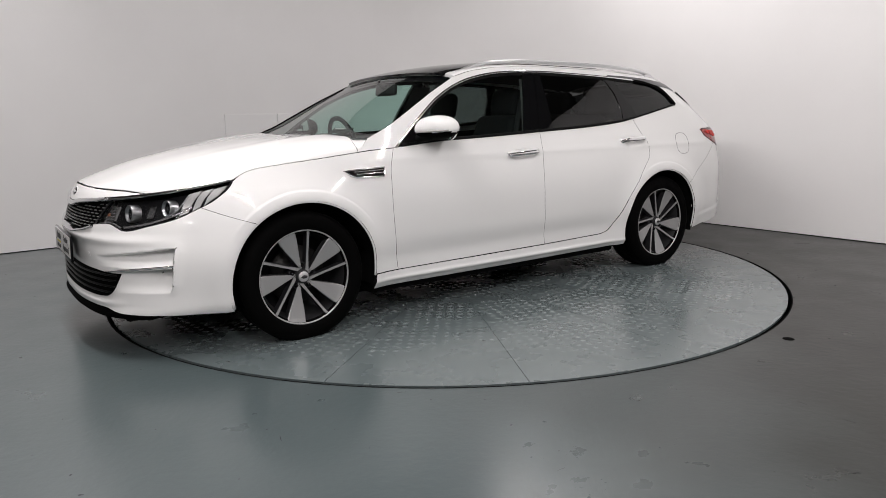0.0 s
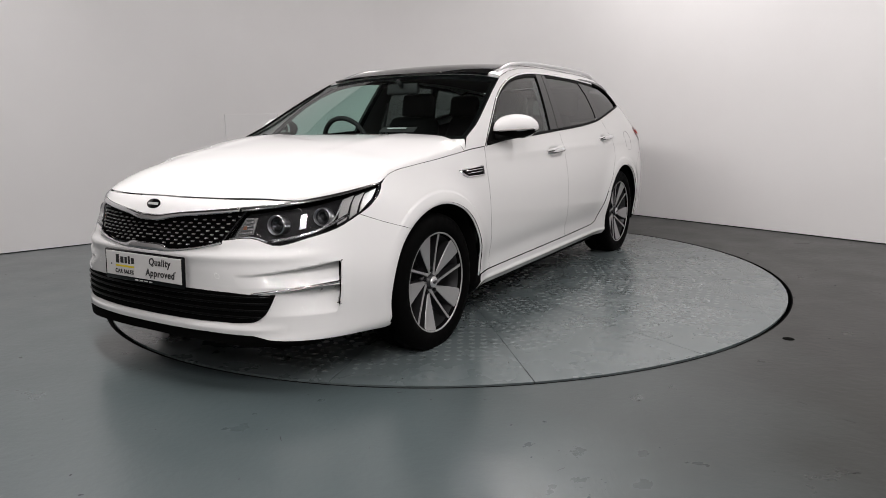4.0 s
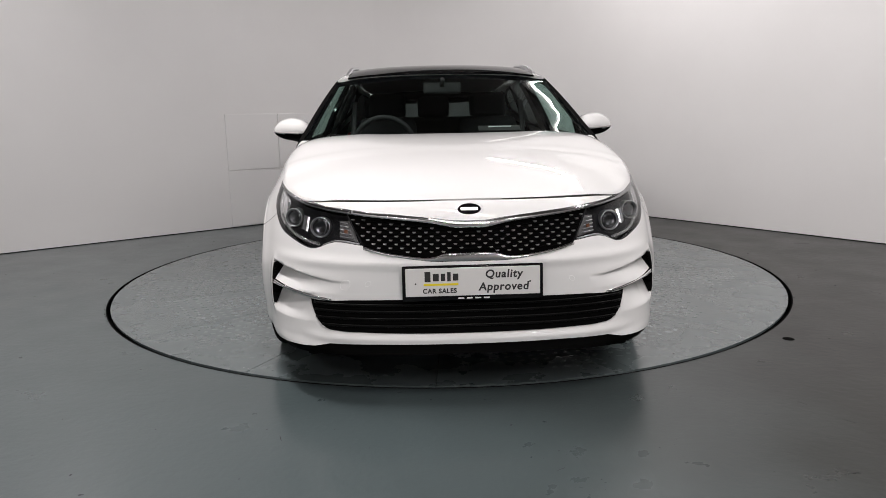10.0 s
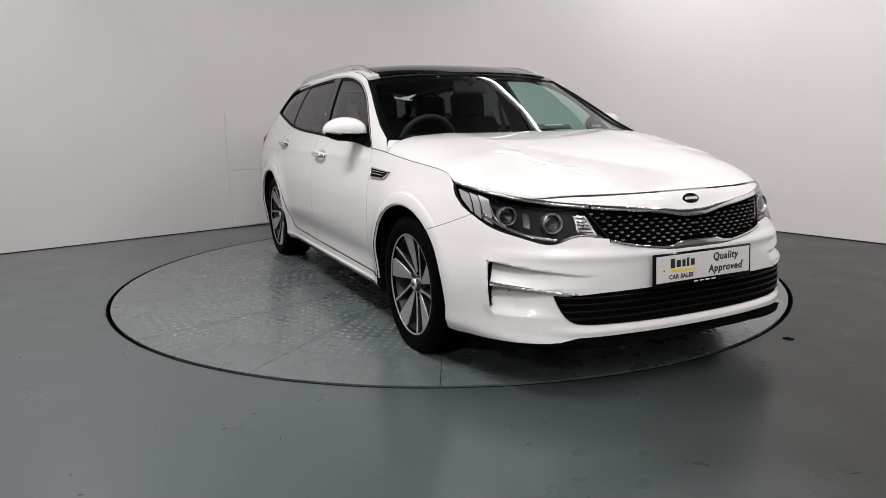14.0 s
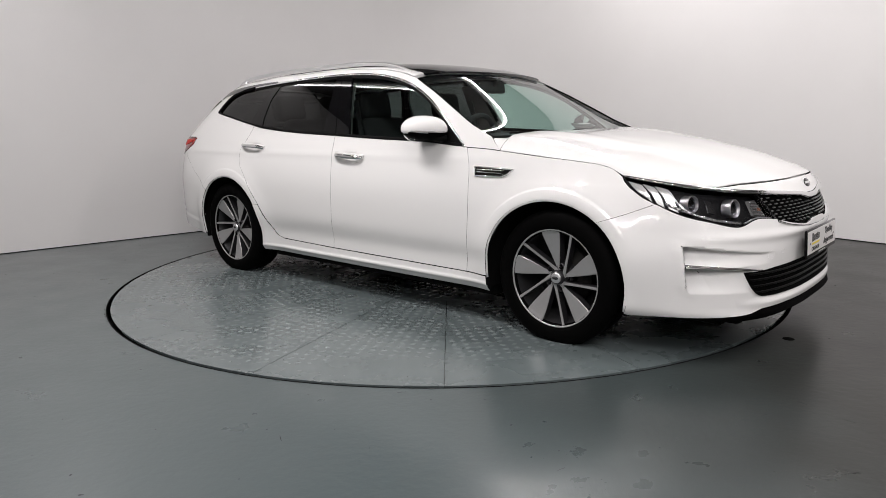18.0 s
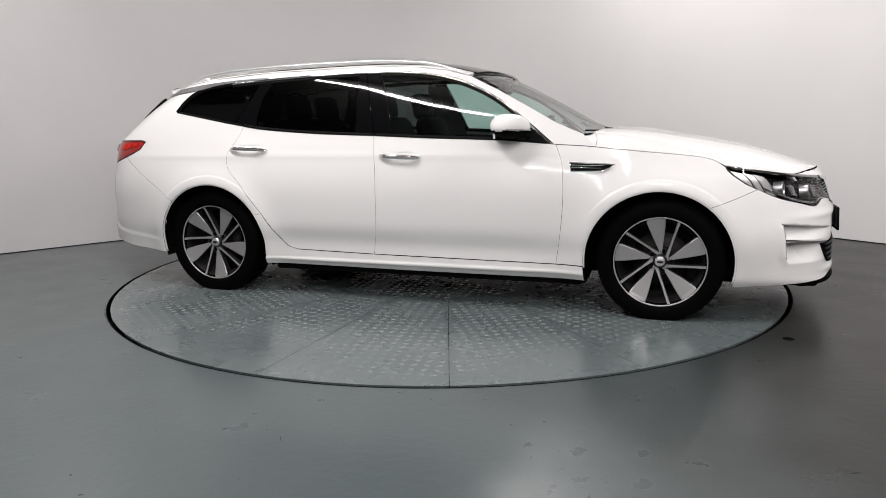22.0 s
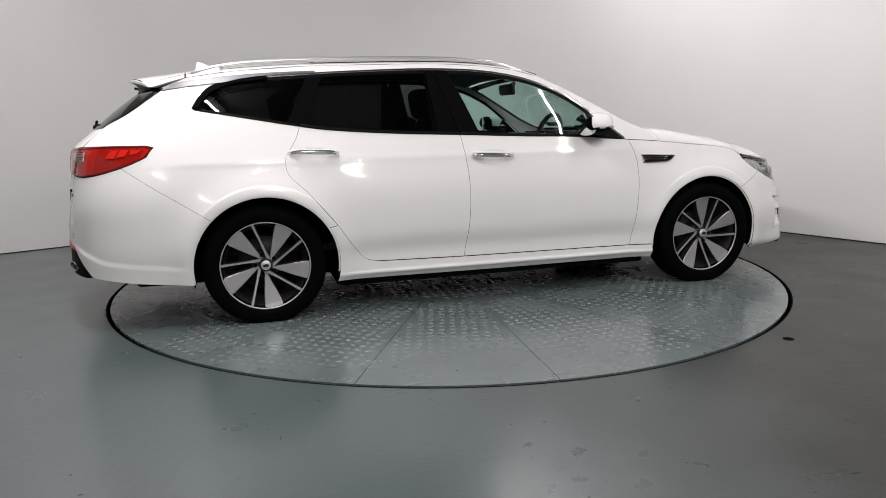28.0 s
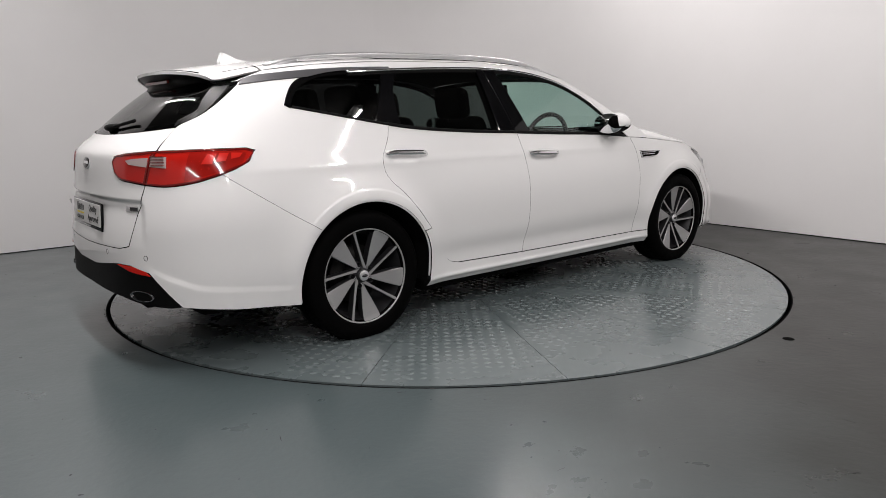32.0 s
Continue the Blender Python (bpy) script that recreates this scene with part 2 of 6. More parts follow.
def bulge(x, z):
    """How far the flank stands out over the wheels and draws in above the sill."""
    out = 0
    for wx in (WHEEL_X, -WHEEL_X):
        r = np.hypot(x - wx, z - WHEEL_Z)
        out = out + 0.026 * np.exp(-((r - 0.395) / 0.09) ** 2) * (z > 0.1)
    for wx in (1.39, -1.39):  # the raised lip round each wheel arch
        q = np.clip((0.451 - np.hypot(x - wx, z - 0.315)) / 0.014, 0, 1)
        out = out + 0.0038 * q * q * (3 - 2 * q) * np.clip((z - 0.54) / 0.12, 0, 1)
    mid = np.exp(-(np.abs(x) / 1.05) ** 6)
    out = out - 0.014 * mid * np.exp(-((z - 0.36) / 0.07) ** 2)
    out = out + 0.012 * mid * np.exp(-((z - 0.236) / 0.011) ** 2)
    out = out + 0.004 * np.exp(-((z - 0.885) / 0.022) ** 2) * np.exp(-((x + 0.55) / 1.5) ** 6)
    return out


def wrap(s, z):
    """The body's flank, nose and tail: place on the skin at s metres round from the middle of the side and at height z."""
    x, y = wrap_flat(s, z)
    y = y + bulge(x, z) * np.clip(y / 0.7, 0, 1) ** 4
    return np.stack([x, y, np.broadcast_to(np.asarray(z, float), x.shape)], -1)


def s_of_x(x, z):
    x, z = np.broadcast_arrays(np.asarray(x, float), np.asarray(z, float))
    f = np.arcsin(np.clip(np.abs(x) / nose_x(z), 0, 1) ** (nose_n(z) / 2))
    r = np.arcsin(np.clip(np.abs(x) / tail_x(z), 0, 1) ** (tail_n(z) / 2))
    return np.where(x >= 0, np.interp(f, _ph, _sf), -np.interp(r, _ph, _sr))


class Surf:
    """A skin: a map from two numbers to a place, and which way is out."""

    def __init__(self, f, out):
        self.f, self.out = f, np.array(out, float)

    def at(self, uv, lift=0.0):
        uv = np.asarray(uv, float)
        p = self.f(uv[:, 0], uv[:, 1])
        return p + self.normal(uv) * np.reshape(lift, (-1, 1)) if np.any(lift) else p

    def normal(self, uv):
        uv, h = np.asarray(uv, float), 2e-3
        du = self.f(uv[:, 0] + h, uv[:, 1]) - self.f(uv[:, 0] - h, uv[:, 1])
        dv = self.f(uv[:, 0], uv[:, 1] + h) - self.f(uv[:, 0], uv[:, 1] - h)
        n = np.cross(du, dv)
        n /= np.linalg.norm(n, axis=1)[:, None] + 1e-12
        p = self.f(uv[:, 0], uv[:, 1])
        ref = self.out if self.out.any() else p * np.array([0.18, 1.2, 0.0])
        return n * np.where((n * ref).sum(1) < 0, -1, 1)[:, None]


def dimple(x, z):
    """The hollows behind the door handles."""
    return -0.016 * sum(np.exp(-((x - xc) / 0.075) ** 4 - ((z - zc) / 0.030) ** 4) for xc, zc in ((-0.085, 0.872), (-1.12, 0.913)))


def side_skin(x, z):
    p = side_plain(x, z)
    return p + np.stack([0 * p[..., 0], dimple(p[..., 0], p[..., 2]), 0 * p[..., 0]], -1)


def side_plain(x, z):
    x, z = np.broadcast_arrays(np.asarray(x, float), np.asarray(z, float))
    f = np.clip(np.abs(x) / nose_x(z), 0, 0.999) ** nose_n(z)
    r = np.clip(np.abs(x) / tail_x(z), 0, 0.999) ** tail_n(z)
    y = half_width(z) * np.where(x >= 0, (1 - f) ** (1 / nose_m(z)), (1 - r) ** (1 / tail_m(z)))
    return np.stack([x, y + bulge(x, z) * np.clip(y / 0.7, 0, 1) ** 4, z], -1)


SIDE, PLAIN, WRAP = Surf(side_skin, (0, 1, 0)), Surf(side_plain, (0, 1, 0)), Surf(wrap, (0, 0, 0))


def xz(*nodes):
    """Nodes given as x, z on the flank, as s, z."""
    return [(float(s_of_x(x, z)), z) for x, z in nodes]


def smooth(nodes, step=0.02):
    """A soft line through the nodes, finely cut."""
    p = np.array(nodes, float)
    if len(p) < 3:
        q = p
        t = np.array([0.0, 1.0])
    d = np.concatenate([[0], np.cumsum(np.linalg.norm(np.diff(p, axis=0), axis=1))])
    n = max(2, int(d[-1] / step) + 1)
    if len(p) < 3:
        return [tuple(a) for a in np.stack([np.interp(np.linspace(0, d[-1], n), d, p[:, k]) for k in range(p.shape[1])], 1)]
    m = np.gradient(p, d, axis=0)
    out = []
    for t in np.linspace(0, d[-1], n):
        i = min(int(np.searchsorted(d, t, side="right")) - 1, len(p) - 2)
        h = d[i + 1] - d[i]
        u = (t - d[i]) / h
        out.append((1 + 2 * u) * (1 - u) ** 2 * p[i] + u * (1 - u) ** 2 * h * m[i] + u * u * (3 - 2 * u) * p[i + 1] + u * u * (u - 1) * h * m[i + 1])
    return [tuple(a) for a in out]


def arch(wx, a0, a1, r=0.392, n=40, wz=0.315):
    """Points on a wheel arch's lip from angle a0 to a1 in degrees."""
    return [(wx + r * math.cos(radians(a)), wz + r * math.sin(radians(a))) for a in np.linspace(a0, a1, n)]


def chain(*pieces):
    out = []
    for p in pieces:
        for q in p:
            if not out or math.dist(out[-1], q) > 1e-4:
                out.append(tuple(q))
    if math.dist(out[0], out[-1]) < 1e-4:
        out.pop()
    return out


def dense(poly, step):
    out = []
    for a, b in zip(poly, poly[1:] + poly[:1]):
        n = max(1, int(math.dist(a, b) / step))
        out += [(a[0] + (b[0] - a[0]) * i / n, a[1] + (b[1] - a[1]) * i / n) for i in range(n)]
    return out


def inset(poly, d):
    """The outline moved inwards by d."""
    p = np.array(poly)
    area = np.sum(p[:, 0] * np.roll(p[:, 1], -1) - np.roll(p[:, 0], -1) * p[:, 1])
    a, b = p - np.roll(p, 1, 0), np.roll(p, -1, 0) - p
    na = np.stack([-a[:, 1], a[:, 0]], 1) / (np.linalg.norm(a, axis=1)[:, None] + 1e-9)
    nb = np.stack([-b[:, 1], b[:, 0]], 1) / (np.linalg.norm(b, axis=1)[:, None] + 1e-9)
    m = na + nb
    m /= np.maximum((m * m).sum(1) / 2, 0.35)[:, None]
    return [tuple(q) for q in p + m * d * (1 if area > 0 else -1)]


def inside(pts, poly):
    x, y = pts[:, 0], pts[:, 1]
    hit = np.zeros(len(pts), bool)
    p = np.array(poly)
    for (x0, y0), (x1, y1) in zip(p, np.roll(p, -1, 0)):
        if y0 == y1:
            continue
        hit ^= ((y0 > y) != (y1 > y)) & (x < (x1 - x0) * (y - y0) / (y1 - y0) + x0)
    return hit


def add_mesh(name, verts, faces, mats, parent=None, label="", normals=None, flat=False, slots=None):
    me = bpy.data.meshes.new(name)
    me.from_pydata([tuple(map(float, v)) for v in verts], [], [tuple(map(int, f)) for f in faces])
    for m in mats if isinstance(mats, (list, tuple)) else [mats]:
        me.materials.append(m)
    me.polygons.foreach_set("use_smooth", [not flat] * len(me.polygons))
    if slots is not None:
        me.polygons.foreach_set("material_index", slots)
    me.update()
    if normals is not None:
        me.normals_split_custom_set_from_vertices([tuple(map(float, n)) for n in normals])
    ob = new(name, me)
    if parent is not None:
        ob.parent = parent
    return tagged(ob, label)


def skin(surf, poly, holes=(), step=0.035, thick=0.012, lift=0.0, gap=0.0010, both=False, mirror=False, lines=()):
    """A plate cut from a skin along an outline: verts, faces, normals. both: joined with its mirror image."""
    outer = dense(poly, 0.018)
    rings = [inset(outer, gap)] + [dense(h, 0.018) for h in holes]
    if both:  # no joint on the middle line
        rings[0] = [(o[0], p[1]) if abs(abs(o[0]) - S_NOSE) < 1e-6 or abs(abs(o[0]) - S_TAIL) < 1e-6 else p for o, p in zip(outer, rings[0])]
    pts, edges = [], []
    for r in rings:
        k = len(pts)
        pts += r
        edges += [(k + i, k + (i + 1) % len(r)) for i in range(len(r))]
    for l in lines:  # creases that the mesh follows
        l = [q for q, ok in zip(l, inside(np.array(l), rings[0])) if ok]
        k = len(pts)
        pts += l
        edges += [(k + i, k + i + 1) for i in range(len(l) - 1)]
    rim = np.array(pts)
    lo, hi = rim.min(0), rim.max(0)
    gx, gy = np.meshgrid(np.arange(lo[0], hi[0], step), np.arange(lo[1], hi[1], step))
    g = np.stack([gx.ravel(), gy.ravel()], 1)
    ok = inside(g, rings[0])
    for r in rings[1:]:
        ok &= ~inside(g, r)
    g = g[ok]
    if len(g):
        near = np.array([np.min((rim[:, 0] - q[0]) ** 2 + (rim[:, 1] - q[1]) ** 2) for q in g])
        g = g[near > (0.4 * step) ** 2]
    every = [Vector(p) for p in pts] + [Vector(q) for q in g]
    vs, es, fs, *_ = delaunay_2d_cdt(every, edges, [], 0, 1e-7)
    uv = np.array([tuple(v) for v in vs])
    fs = np.array([f for f in fs if len(f) == 3])
    mid = uv[fs].mean(1)
    ok = inside(mid, rings[0])
    for r in rings[1:]:
        ok &= ~inside(mid, r)
    fs = fs[ok]
    N = surf.normal(uv)
    if both:
        N[np.abs(surf.f(uv[:, 0], uv[:, 1])[:, 1]) < 1e-4, 1] = 0
        N /= np.linalg.norm(N, axis=1)[:, None]
    P = surf.f(uv[:, 0], uv[:, 1]) + N * lift
    fn = np.cross(P[fs[:, 1]] - P[fs[:, 0]], P[fs[:, 2]] - P[fs[:, 0]])
    flip = (fn * N[fs[:, 0]]).sum(1) < 0
    fs[flip] = fs[flip][:, ::-1]
    faces = [tuple(f) for f in fs]
    top_faces = len(faces)
    V, NN = [P], [N]
    if thick:
        count = {}
        for f in faces:
            for a, b in zip(f, f[1:] + f[:1]):
                count[(a, b)] = count.get((a, b), 0) + 1
        edge = [(a, b) for a, b in count if (b, a) not in count and not (both and abs(P[a][1]) < 1e-4 and abs(P[b][1]) < 1e-4)]
        if holes:  # only the outer edge is folded in
            ring = np.array(rings[0])
            edge = [(a, b) for a, b in edge if np.min(((ring - uv[a]) ** 2).sum(1)) < 0.0002]
        n0 = len(P)
        top, low, ns = [], [], []
        for a, b in edge:
            out = np.cross(P[b] - P[a], N[a])
            out /= np.linalg.norm(out) + 1e-12
            top += [P[a], P[b]]
            low += [P[a] - N[a] * thick, P[b] - N[b] * thick]
            ns += [out * 0.75 + N[a] * 0.6, out * 0.75 + N[b] * 0.6]
        k = len(top)
        V += [np.array(top), np.array(low)]
        NN += [np.array(ns), np.array(ns)]
        for i in range(0, k, 2):
            faces.append((n0 + i + 1, n0 + i, n0 + k + i, n0 + k + i + 1))
    V, NN = np.concatenate(V), np.concatenate(NN)
    if mirror or both:
        F = np.array([1, -1, 1])
        V2, N2, f2 = V * F, NN * F, [tuple(reversed(f)) for f in faces]
        if mirror:
            return V2, f2, N2, top_faces
        k = len(V)
        return np.concatenate([V, V2]), faces + [tuple(i + k for i in f) for f in f2], np.concatenate([NN, N2]), top_faces
    return V, faces, NN, top_faces


def plate(name, surf, poly, mat, parent, label="", **kw):
    v, f, n, k = skin(surf, poly, **kw)
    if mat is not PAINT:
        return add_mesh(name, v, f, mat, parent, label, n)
    # white on the face only; edge folds are blackened as shade in the gaps
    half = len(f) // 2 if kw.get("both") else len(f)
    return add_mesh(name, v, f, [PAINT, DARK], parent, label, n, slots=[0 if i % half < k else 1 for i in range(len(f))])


def strip(name, surf, path, width, height, mat, parent, label="", lift=0.0, mirror=False, both=False, close=False):
    """A raised band that follows a line drawn on a skin."""
    p = np.array(path, float)
    t = np.gradient(p, axis=0)
    if close:
        t = np.roll(p, -1, 0) - np.roll(p, 1, 0)
    t /= np.linalg.norm(t, axis=1)[:, None] + 1e-12
    side = np.stack([-t[:, 1], t[:, 0]], 1)
    w = np.broadcast_to(np.asarray(width, float), (len(p),))[:, None]
    rows = []
    for k, h in ((-0.5, -0.004), (-0.5, height * 0.7), (-0.32, height), (0.32, height), (0.5, height * 0.7), (0.5, -0.004)):
        rows.append(surf.at(p + side * w * k, lift + h))
    middle = both and not close and abs(rows[0][-1][1]) < 0.01
    if middle:  # runs on across the middle line
        for q in rows:
            q[-1, 1] = 0
        rows = [np.concatenate([q, (q * np.array([1, -1, 1]))[::-1][1:]]) for q in rows]
        both = False
    V = np.concatenate(rows)
    n, faces = len(rows[0]), []
    for r in range(5):
        for i in range(n if close else n - 1):
            j = (i + 1) % n
            faces.append((r * n + i, r * n + j, (r + 1) * n + j, (r + 1) * n + i))
    if not close:
        faces += [tuple(r * n for r in range(6)), tuple(r * n + n - 1 for r in reversed(range(6)))]
    a, b, c = V[faces[2 * (n if close else n - 1)][0]], V[faces[2 * (n if close else n - 1)][1]], V[faces[2 * (n if close else n - 1)][2]]
    if np.dot(np.cross(b - a, c - a), surf.normal(p[:1])[0]) < 0:
        faces = [tuple(reversed(f)) for f in faces]
    F = np.array([1, -1, 1])
    if both:
        k = len(V)
        faces += [tuple(i + k for i in reversed(f)) for f in faces]
        V = np.concatenate([V, V * F])
    elif mirror:
        V, faces = V * F, [tuple(reversed(f)) for f in faces]
    return add_mesh(name, V, faces, mat, parent, label)


def sheet(name, f, nu, nv, mat, parent, label="", thick=0.012, out=(0, 0, 1), u=(0, 1), v=(-1, 1), lift=0.0):
    """A plate from a grid on a skin f(u, v)."""
    s = Surf(f, out)
    U, W = np.meshgrid(np.linspace(*u, nu), np.linspace(*v, nv), indexing="ij")
    uv = np.stack([U.ravel(), W.ravel()], 1)
    P, N = s.at(uv, lift), s.normal(uv)
    q = lambda i, j: i * nv + j
    faces = [(q(i, j), q(i + 1, j), q(i + 1, j + 1), q(i, j + 1)) for i in range(nu - 1) for j in range(nv - 1)]
    mid = faces[len(faces) // 2 + nv // 2 if nv > 2 else 0]
    if np.dot(np.cross(P[mid[1]] - P[mid[0]], P[mid[2]] - P[mid[0]]), N[mid[0]]) < 0:
        faces = [tuple(reversed(g)) for g in faces]
    V, NN = P, N
    if thick:
        loop = [q(i, 0) for i in range(nu)] + [q(nu - 1, j) for j in range(1, nv)] + [q(i, nv - 1) for i in reversed(range(nu - 1))] + [q(0, j) for j in reversed(range(1, nv - 1))]
        k, n = len(P), len(loop)
        V = np.concatenate([P, P[loop], P[loop] - N[loop] * thick])
        c = P.mean(0)
        o = P[loop] - c
        o -= N[loop] * (o * N[loop]).sum(1)[:, None]
        o /= np.linalg.norm(o, axis=1)[:, None] + 1e-9
        NN = np.concatenate([N, o, o])
        for i in range(n):
            j = (i + 1) % n
            fc = (k + i, k + j, k + n + j, k + n + i)
            if np.dot(np.cross(V[fc[1]] - V[fc[0]], V[fc[2]] - V[fc[0]]), o[i]) < 0:
                fc = fc[::-1]
            faces.append(fc)
    return add_mesh(name, V, faces, mat, parent, label, NN)


def rod(name, path, r, mat, parent, label="", sides=10, flatten=1.0, mirror=False, up=(0, 0, 1)):
    """A round bar along a line; r may vary."""
    p = np.array(path, float)
    n = len(p)
    t = np.gradient(p, axis=0)
    t /= np.linalg.norm(t, axis=1)[:, None] + 1e-12
    a = np.cross(t, np.array(up, float))
    a /= np.linalg.norm(a, axis=1)[:, None] + 1e-12
    b = np.cross(a, t)
    r = np.broadcast_to(np.asarray(r, float), (n,))
    V = []
    for i in range(n):
        for k in range(sides):
            g = 2 * math.pi * k / sides
            V.append(p[i] + r[i] * (a[i] * math.cos(g) + b[i] * math.sin(g) * flatten))
    faces = [(i * sides + k, i * sides + (k + 1) % sides, (i + 1) * sides + (k + 1) % sides, (i + 1) * sides + k) for i in range(n - 1) for k in range(sides)]
    faces += [tuple(reversed(range(sides))), tuple((n - 1) * sides + k for k in range(sides))]
    V = np.array(V)
    if mirror:
        V, faces = V * np.array([1, -1, 1]), [tuple(reversed(f)) for f in faces]
    return add_mesh(name, V, faces, mat, parent, label)


def lathe(name, profile, mat, parent, label="", n=48, axis="y", at=(0, 0, 0), sign=1, closed=False):
    """A turned form: profile of (radius, along the axis)."""
    V, faces, m = [], [], len(profile)
    for i in range(n):
        g = 2 * math.pi * i / n
        for r, h in profile:
            c, s = r * math.cos(g), r * math.sin(g)
            q = {"y": (c, h * sign, s), "z": (c, s, h), "x": (h * sign, c, s)}[axis]
            V.append((q[0] + at[0], q[1] + at[1], q[2] + at[2]))
    for i in range(n):
        j = (i + 1) % n
        for k in range(m if closed else m - 1):
            l = (k + 1) % m
            faces.append((i * m + k, j * m + k, j * m + l, i * m + l))
    ob = add_mesh(name, V, faces, mat, parent, label)
    bm = bmesh.new()
    bm.from_mesh(ob.data)
    bmesh.ops.recalc_face_normals(bm, faces=bm.faces)
    bm.to_mesh(ob.data)
    bm.free()
    return ob


def block(name, size, at, mat, parent, label="", bevel=0.01, turn=(0, 0, 0), segments=2, taper=None):
    """A box with rounded edges. taper: how much its top is drawn in, in x and y."""
    bm = bmesh.new()
    bmesh.ops.create_cube(bm, size=1)
    for v in bm.verts:
        k = (1, 1) if not taper or v.co.z < 0 else taper
        v.co = Vector((v.co.x * size[0] * k[0], v.co.y * size[1] * k[1], v.co.z * size[2]))
    if bevel:
        bmesh.ops.bevel(bm, geom=list(bm.edges), offset=bevel, segments=segments, profile=0.5, affect="EDGES")
    bmesh.ops.transform(bm, matrix=pose(*at, *turn), verts=bm.verts)
    me = bpy.data.meshes.new(name)
    bm.to_mesh(me)
    bm.free()
    me.materials.append(mat)
    me.polygons.foreach_set("use_smooth", [segments > 1 and bevel > 0.004] * len(me.polygons))
    ob = new(name, me)
    if parent is not None:
        ob.parent = parent
    return tagged(ob, label)


# ---- the car ----
OX, OY = 0.090, -0.040  # where the car's middle stands on the turntable
car = tagged(new("estate_car"), "glossy white estate car with black glass roof standing on a turntable", "car")
body = car


# lines of the body
SHOULDER = smooth([(0.984, 0.935), (1.07, 0.927), (1.30, 0.904), (1.505, 0.884), (1.61, 0.869), (1.660, 0.853), (1.688, 0.835), (1.703, 0.823)], 0.02)
HOOD_EDGE = chain(xz(*[p for p in SHOULDER if p[1] > 0.833]), [(1.897, 0.828), (2.06, 0.797), (2.2, 0.776), (2.346, 0.786), (2.614, 0.791), (S_NOSE, 0.794)])
LAMP_TOP = [(1.897, 0.822), (2.06, 0.790), (2.2, 0.766), (2.3, 0.754), (2.404, 0.743)]
LAMP_LOW = [(2.486, 0.626), (2.356, 0.634), (2.262, 0.605), (2.14, 0.628), (2.0, 0.671), (1.91, 0.73), (1.884, 0.775)]
BELT = [(0.819, 0.946), (0.502, 0.971), (0.125, 0.984), (-0.264, 1.001), (-0.636, 1.017), (-1.036, 1.047), (-1.273, 1.084), (-1.513, 1.127), (-1.715, 1.163)]
TOPLINE = [(-1.715, 1.163), (-1.69, 1.205), (-1.64, 1.262), (-1.555, 1.303), (-1.327, 1.341), (-1.088, 1.357), (-0.714, 1.375), (-0.36, 1.383), (-0.1, 1.374), (0.06, 1.355), (0.257, 1.308), (0.466, 1.213), (0.638, 1.091), (0.819, 0.946)]
ROOF_EDGE = [(0.978, 0.999), (0.829, 1.062), (0.658, 1.156), (0.499, 1.242), (0.307, 1.335), (0.15, 1.376), (-0.05, 1.402), (-0.36, 1.416), (-1.06, 1.402), (-1.5, 1.372), (-1.75, 1.34), (-1.93, 1.296)]
DOOR_A = [(0.835, 0.943), (0.868, 0.86), (0.883, 0.736), (0.876, 0.5), (0.847, 0.283)]
DOOR_B = [(-0.26, 0.291), (-0.232, 0.5), (-0.228, 0.734), (-0.257, 1.0)]
DOOR_C = [(-0.78, 0.301), (-0.845, 0.318), (-0.9, 0.375), (-1.005, 0.526), (-1.15, 0.705), (-1.262, 0.84), (-1.262, 0.90), (-1.225, 0.96), (-1.19, 1.02), (-1.175, 1.066)]
FOOT = [(0.847, 0.283), (-0.26, 0.291), (-0.78, 0.301)]
LAMP_SIDE = [(float(wrap(s, z)[0]) - 0.001, z) for s, z in ((1.893, 0.824), (1.884, 0.80), (1.881, 0.775), (1.906, 0.732), (1.943, 0.706))]
roof_z = sp(*sorted(ROOF_EDGE))


def both_sides(make):
    """Builds a part on the left flank and its mirror image on the right."""
    return [make(False), make(True)]


def cut(line, x0, x1):
    """The stretch of a line between two x."""
    p = np.array(sorted(line))
    xs = np.linspace(x0, x1, max(3, int(abs(x1 - x0) / 0.03)))
    return list(zip(xs, sp(*p)(xs)))


# hood
_he = WRAP.at(np.array(smooth(HOOD_EDGE, 0.01)))
_o = np.argsort(_he[:, 0])
hood_ye = lambda x: np.interp(x, _he[_o, 0], _he[_o, 1])
hood_ze = lambda x: np.interp(x, _he[_o, 0], _he[_o, 2])
hood_c = spline((0.9, 1.02), (1.1, 1.016), (1.4, 0.989), (1.73, 0.937), (2.0, 0.871), (2.12, 0.83), (2.2, 0.803), (2.245, 0.792))
X_LIP = float(_he[:, 0].max()) - 0.004


def hood_skin(u, w):
    q = np.clip((np.abs(w) - 0.78) / 0.22, 0, 1)
    x0 = 1.085 - 0.10 * np.abs(w) ** 2.3 + 0.065 * q * q * (3 - 2 * q)
    x = x0 + (X_LIP - x0) * np.sin(np.clip(u, 0, 1) * math.pi / 2)
    ye, ze = hood_ye(x), hood_ze(x)
    w = np.clip(w, -1, 1)
    rise = np.maximum(hood_c(x) - ze, 0.0)
    flat = np.clip((1.55 - x) / 0.5, 0, 1)
    z = ze + rise * (1 - np.abs(w) ** (2.93 + 4.5 * flat * flat * (3 - 2 * flat))) ** (1 / 1.59)
    z = z + 0.0035 * np.exp(-((np.abs(w) - 0.56) / 0.09) ** 2) * np.clip((2.1 - x) / 0.8, 0, 1)
    return np.stack([x, ye * w, z], -1)


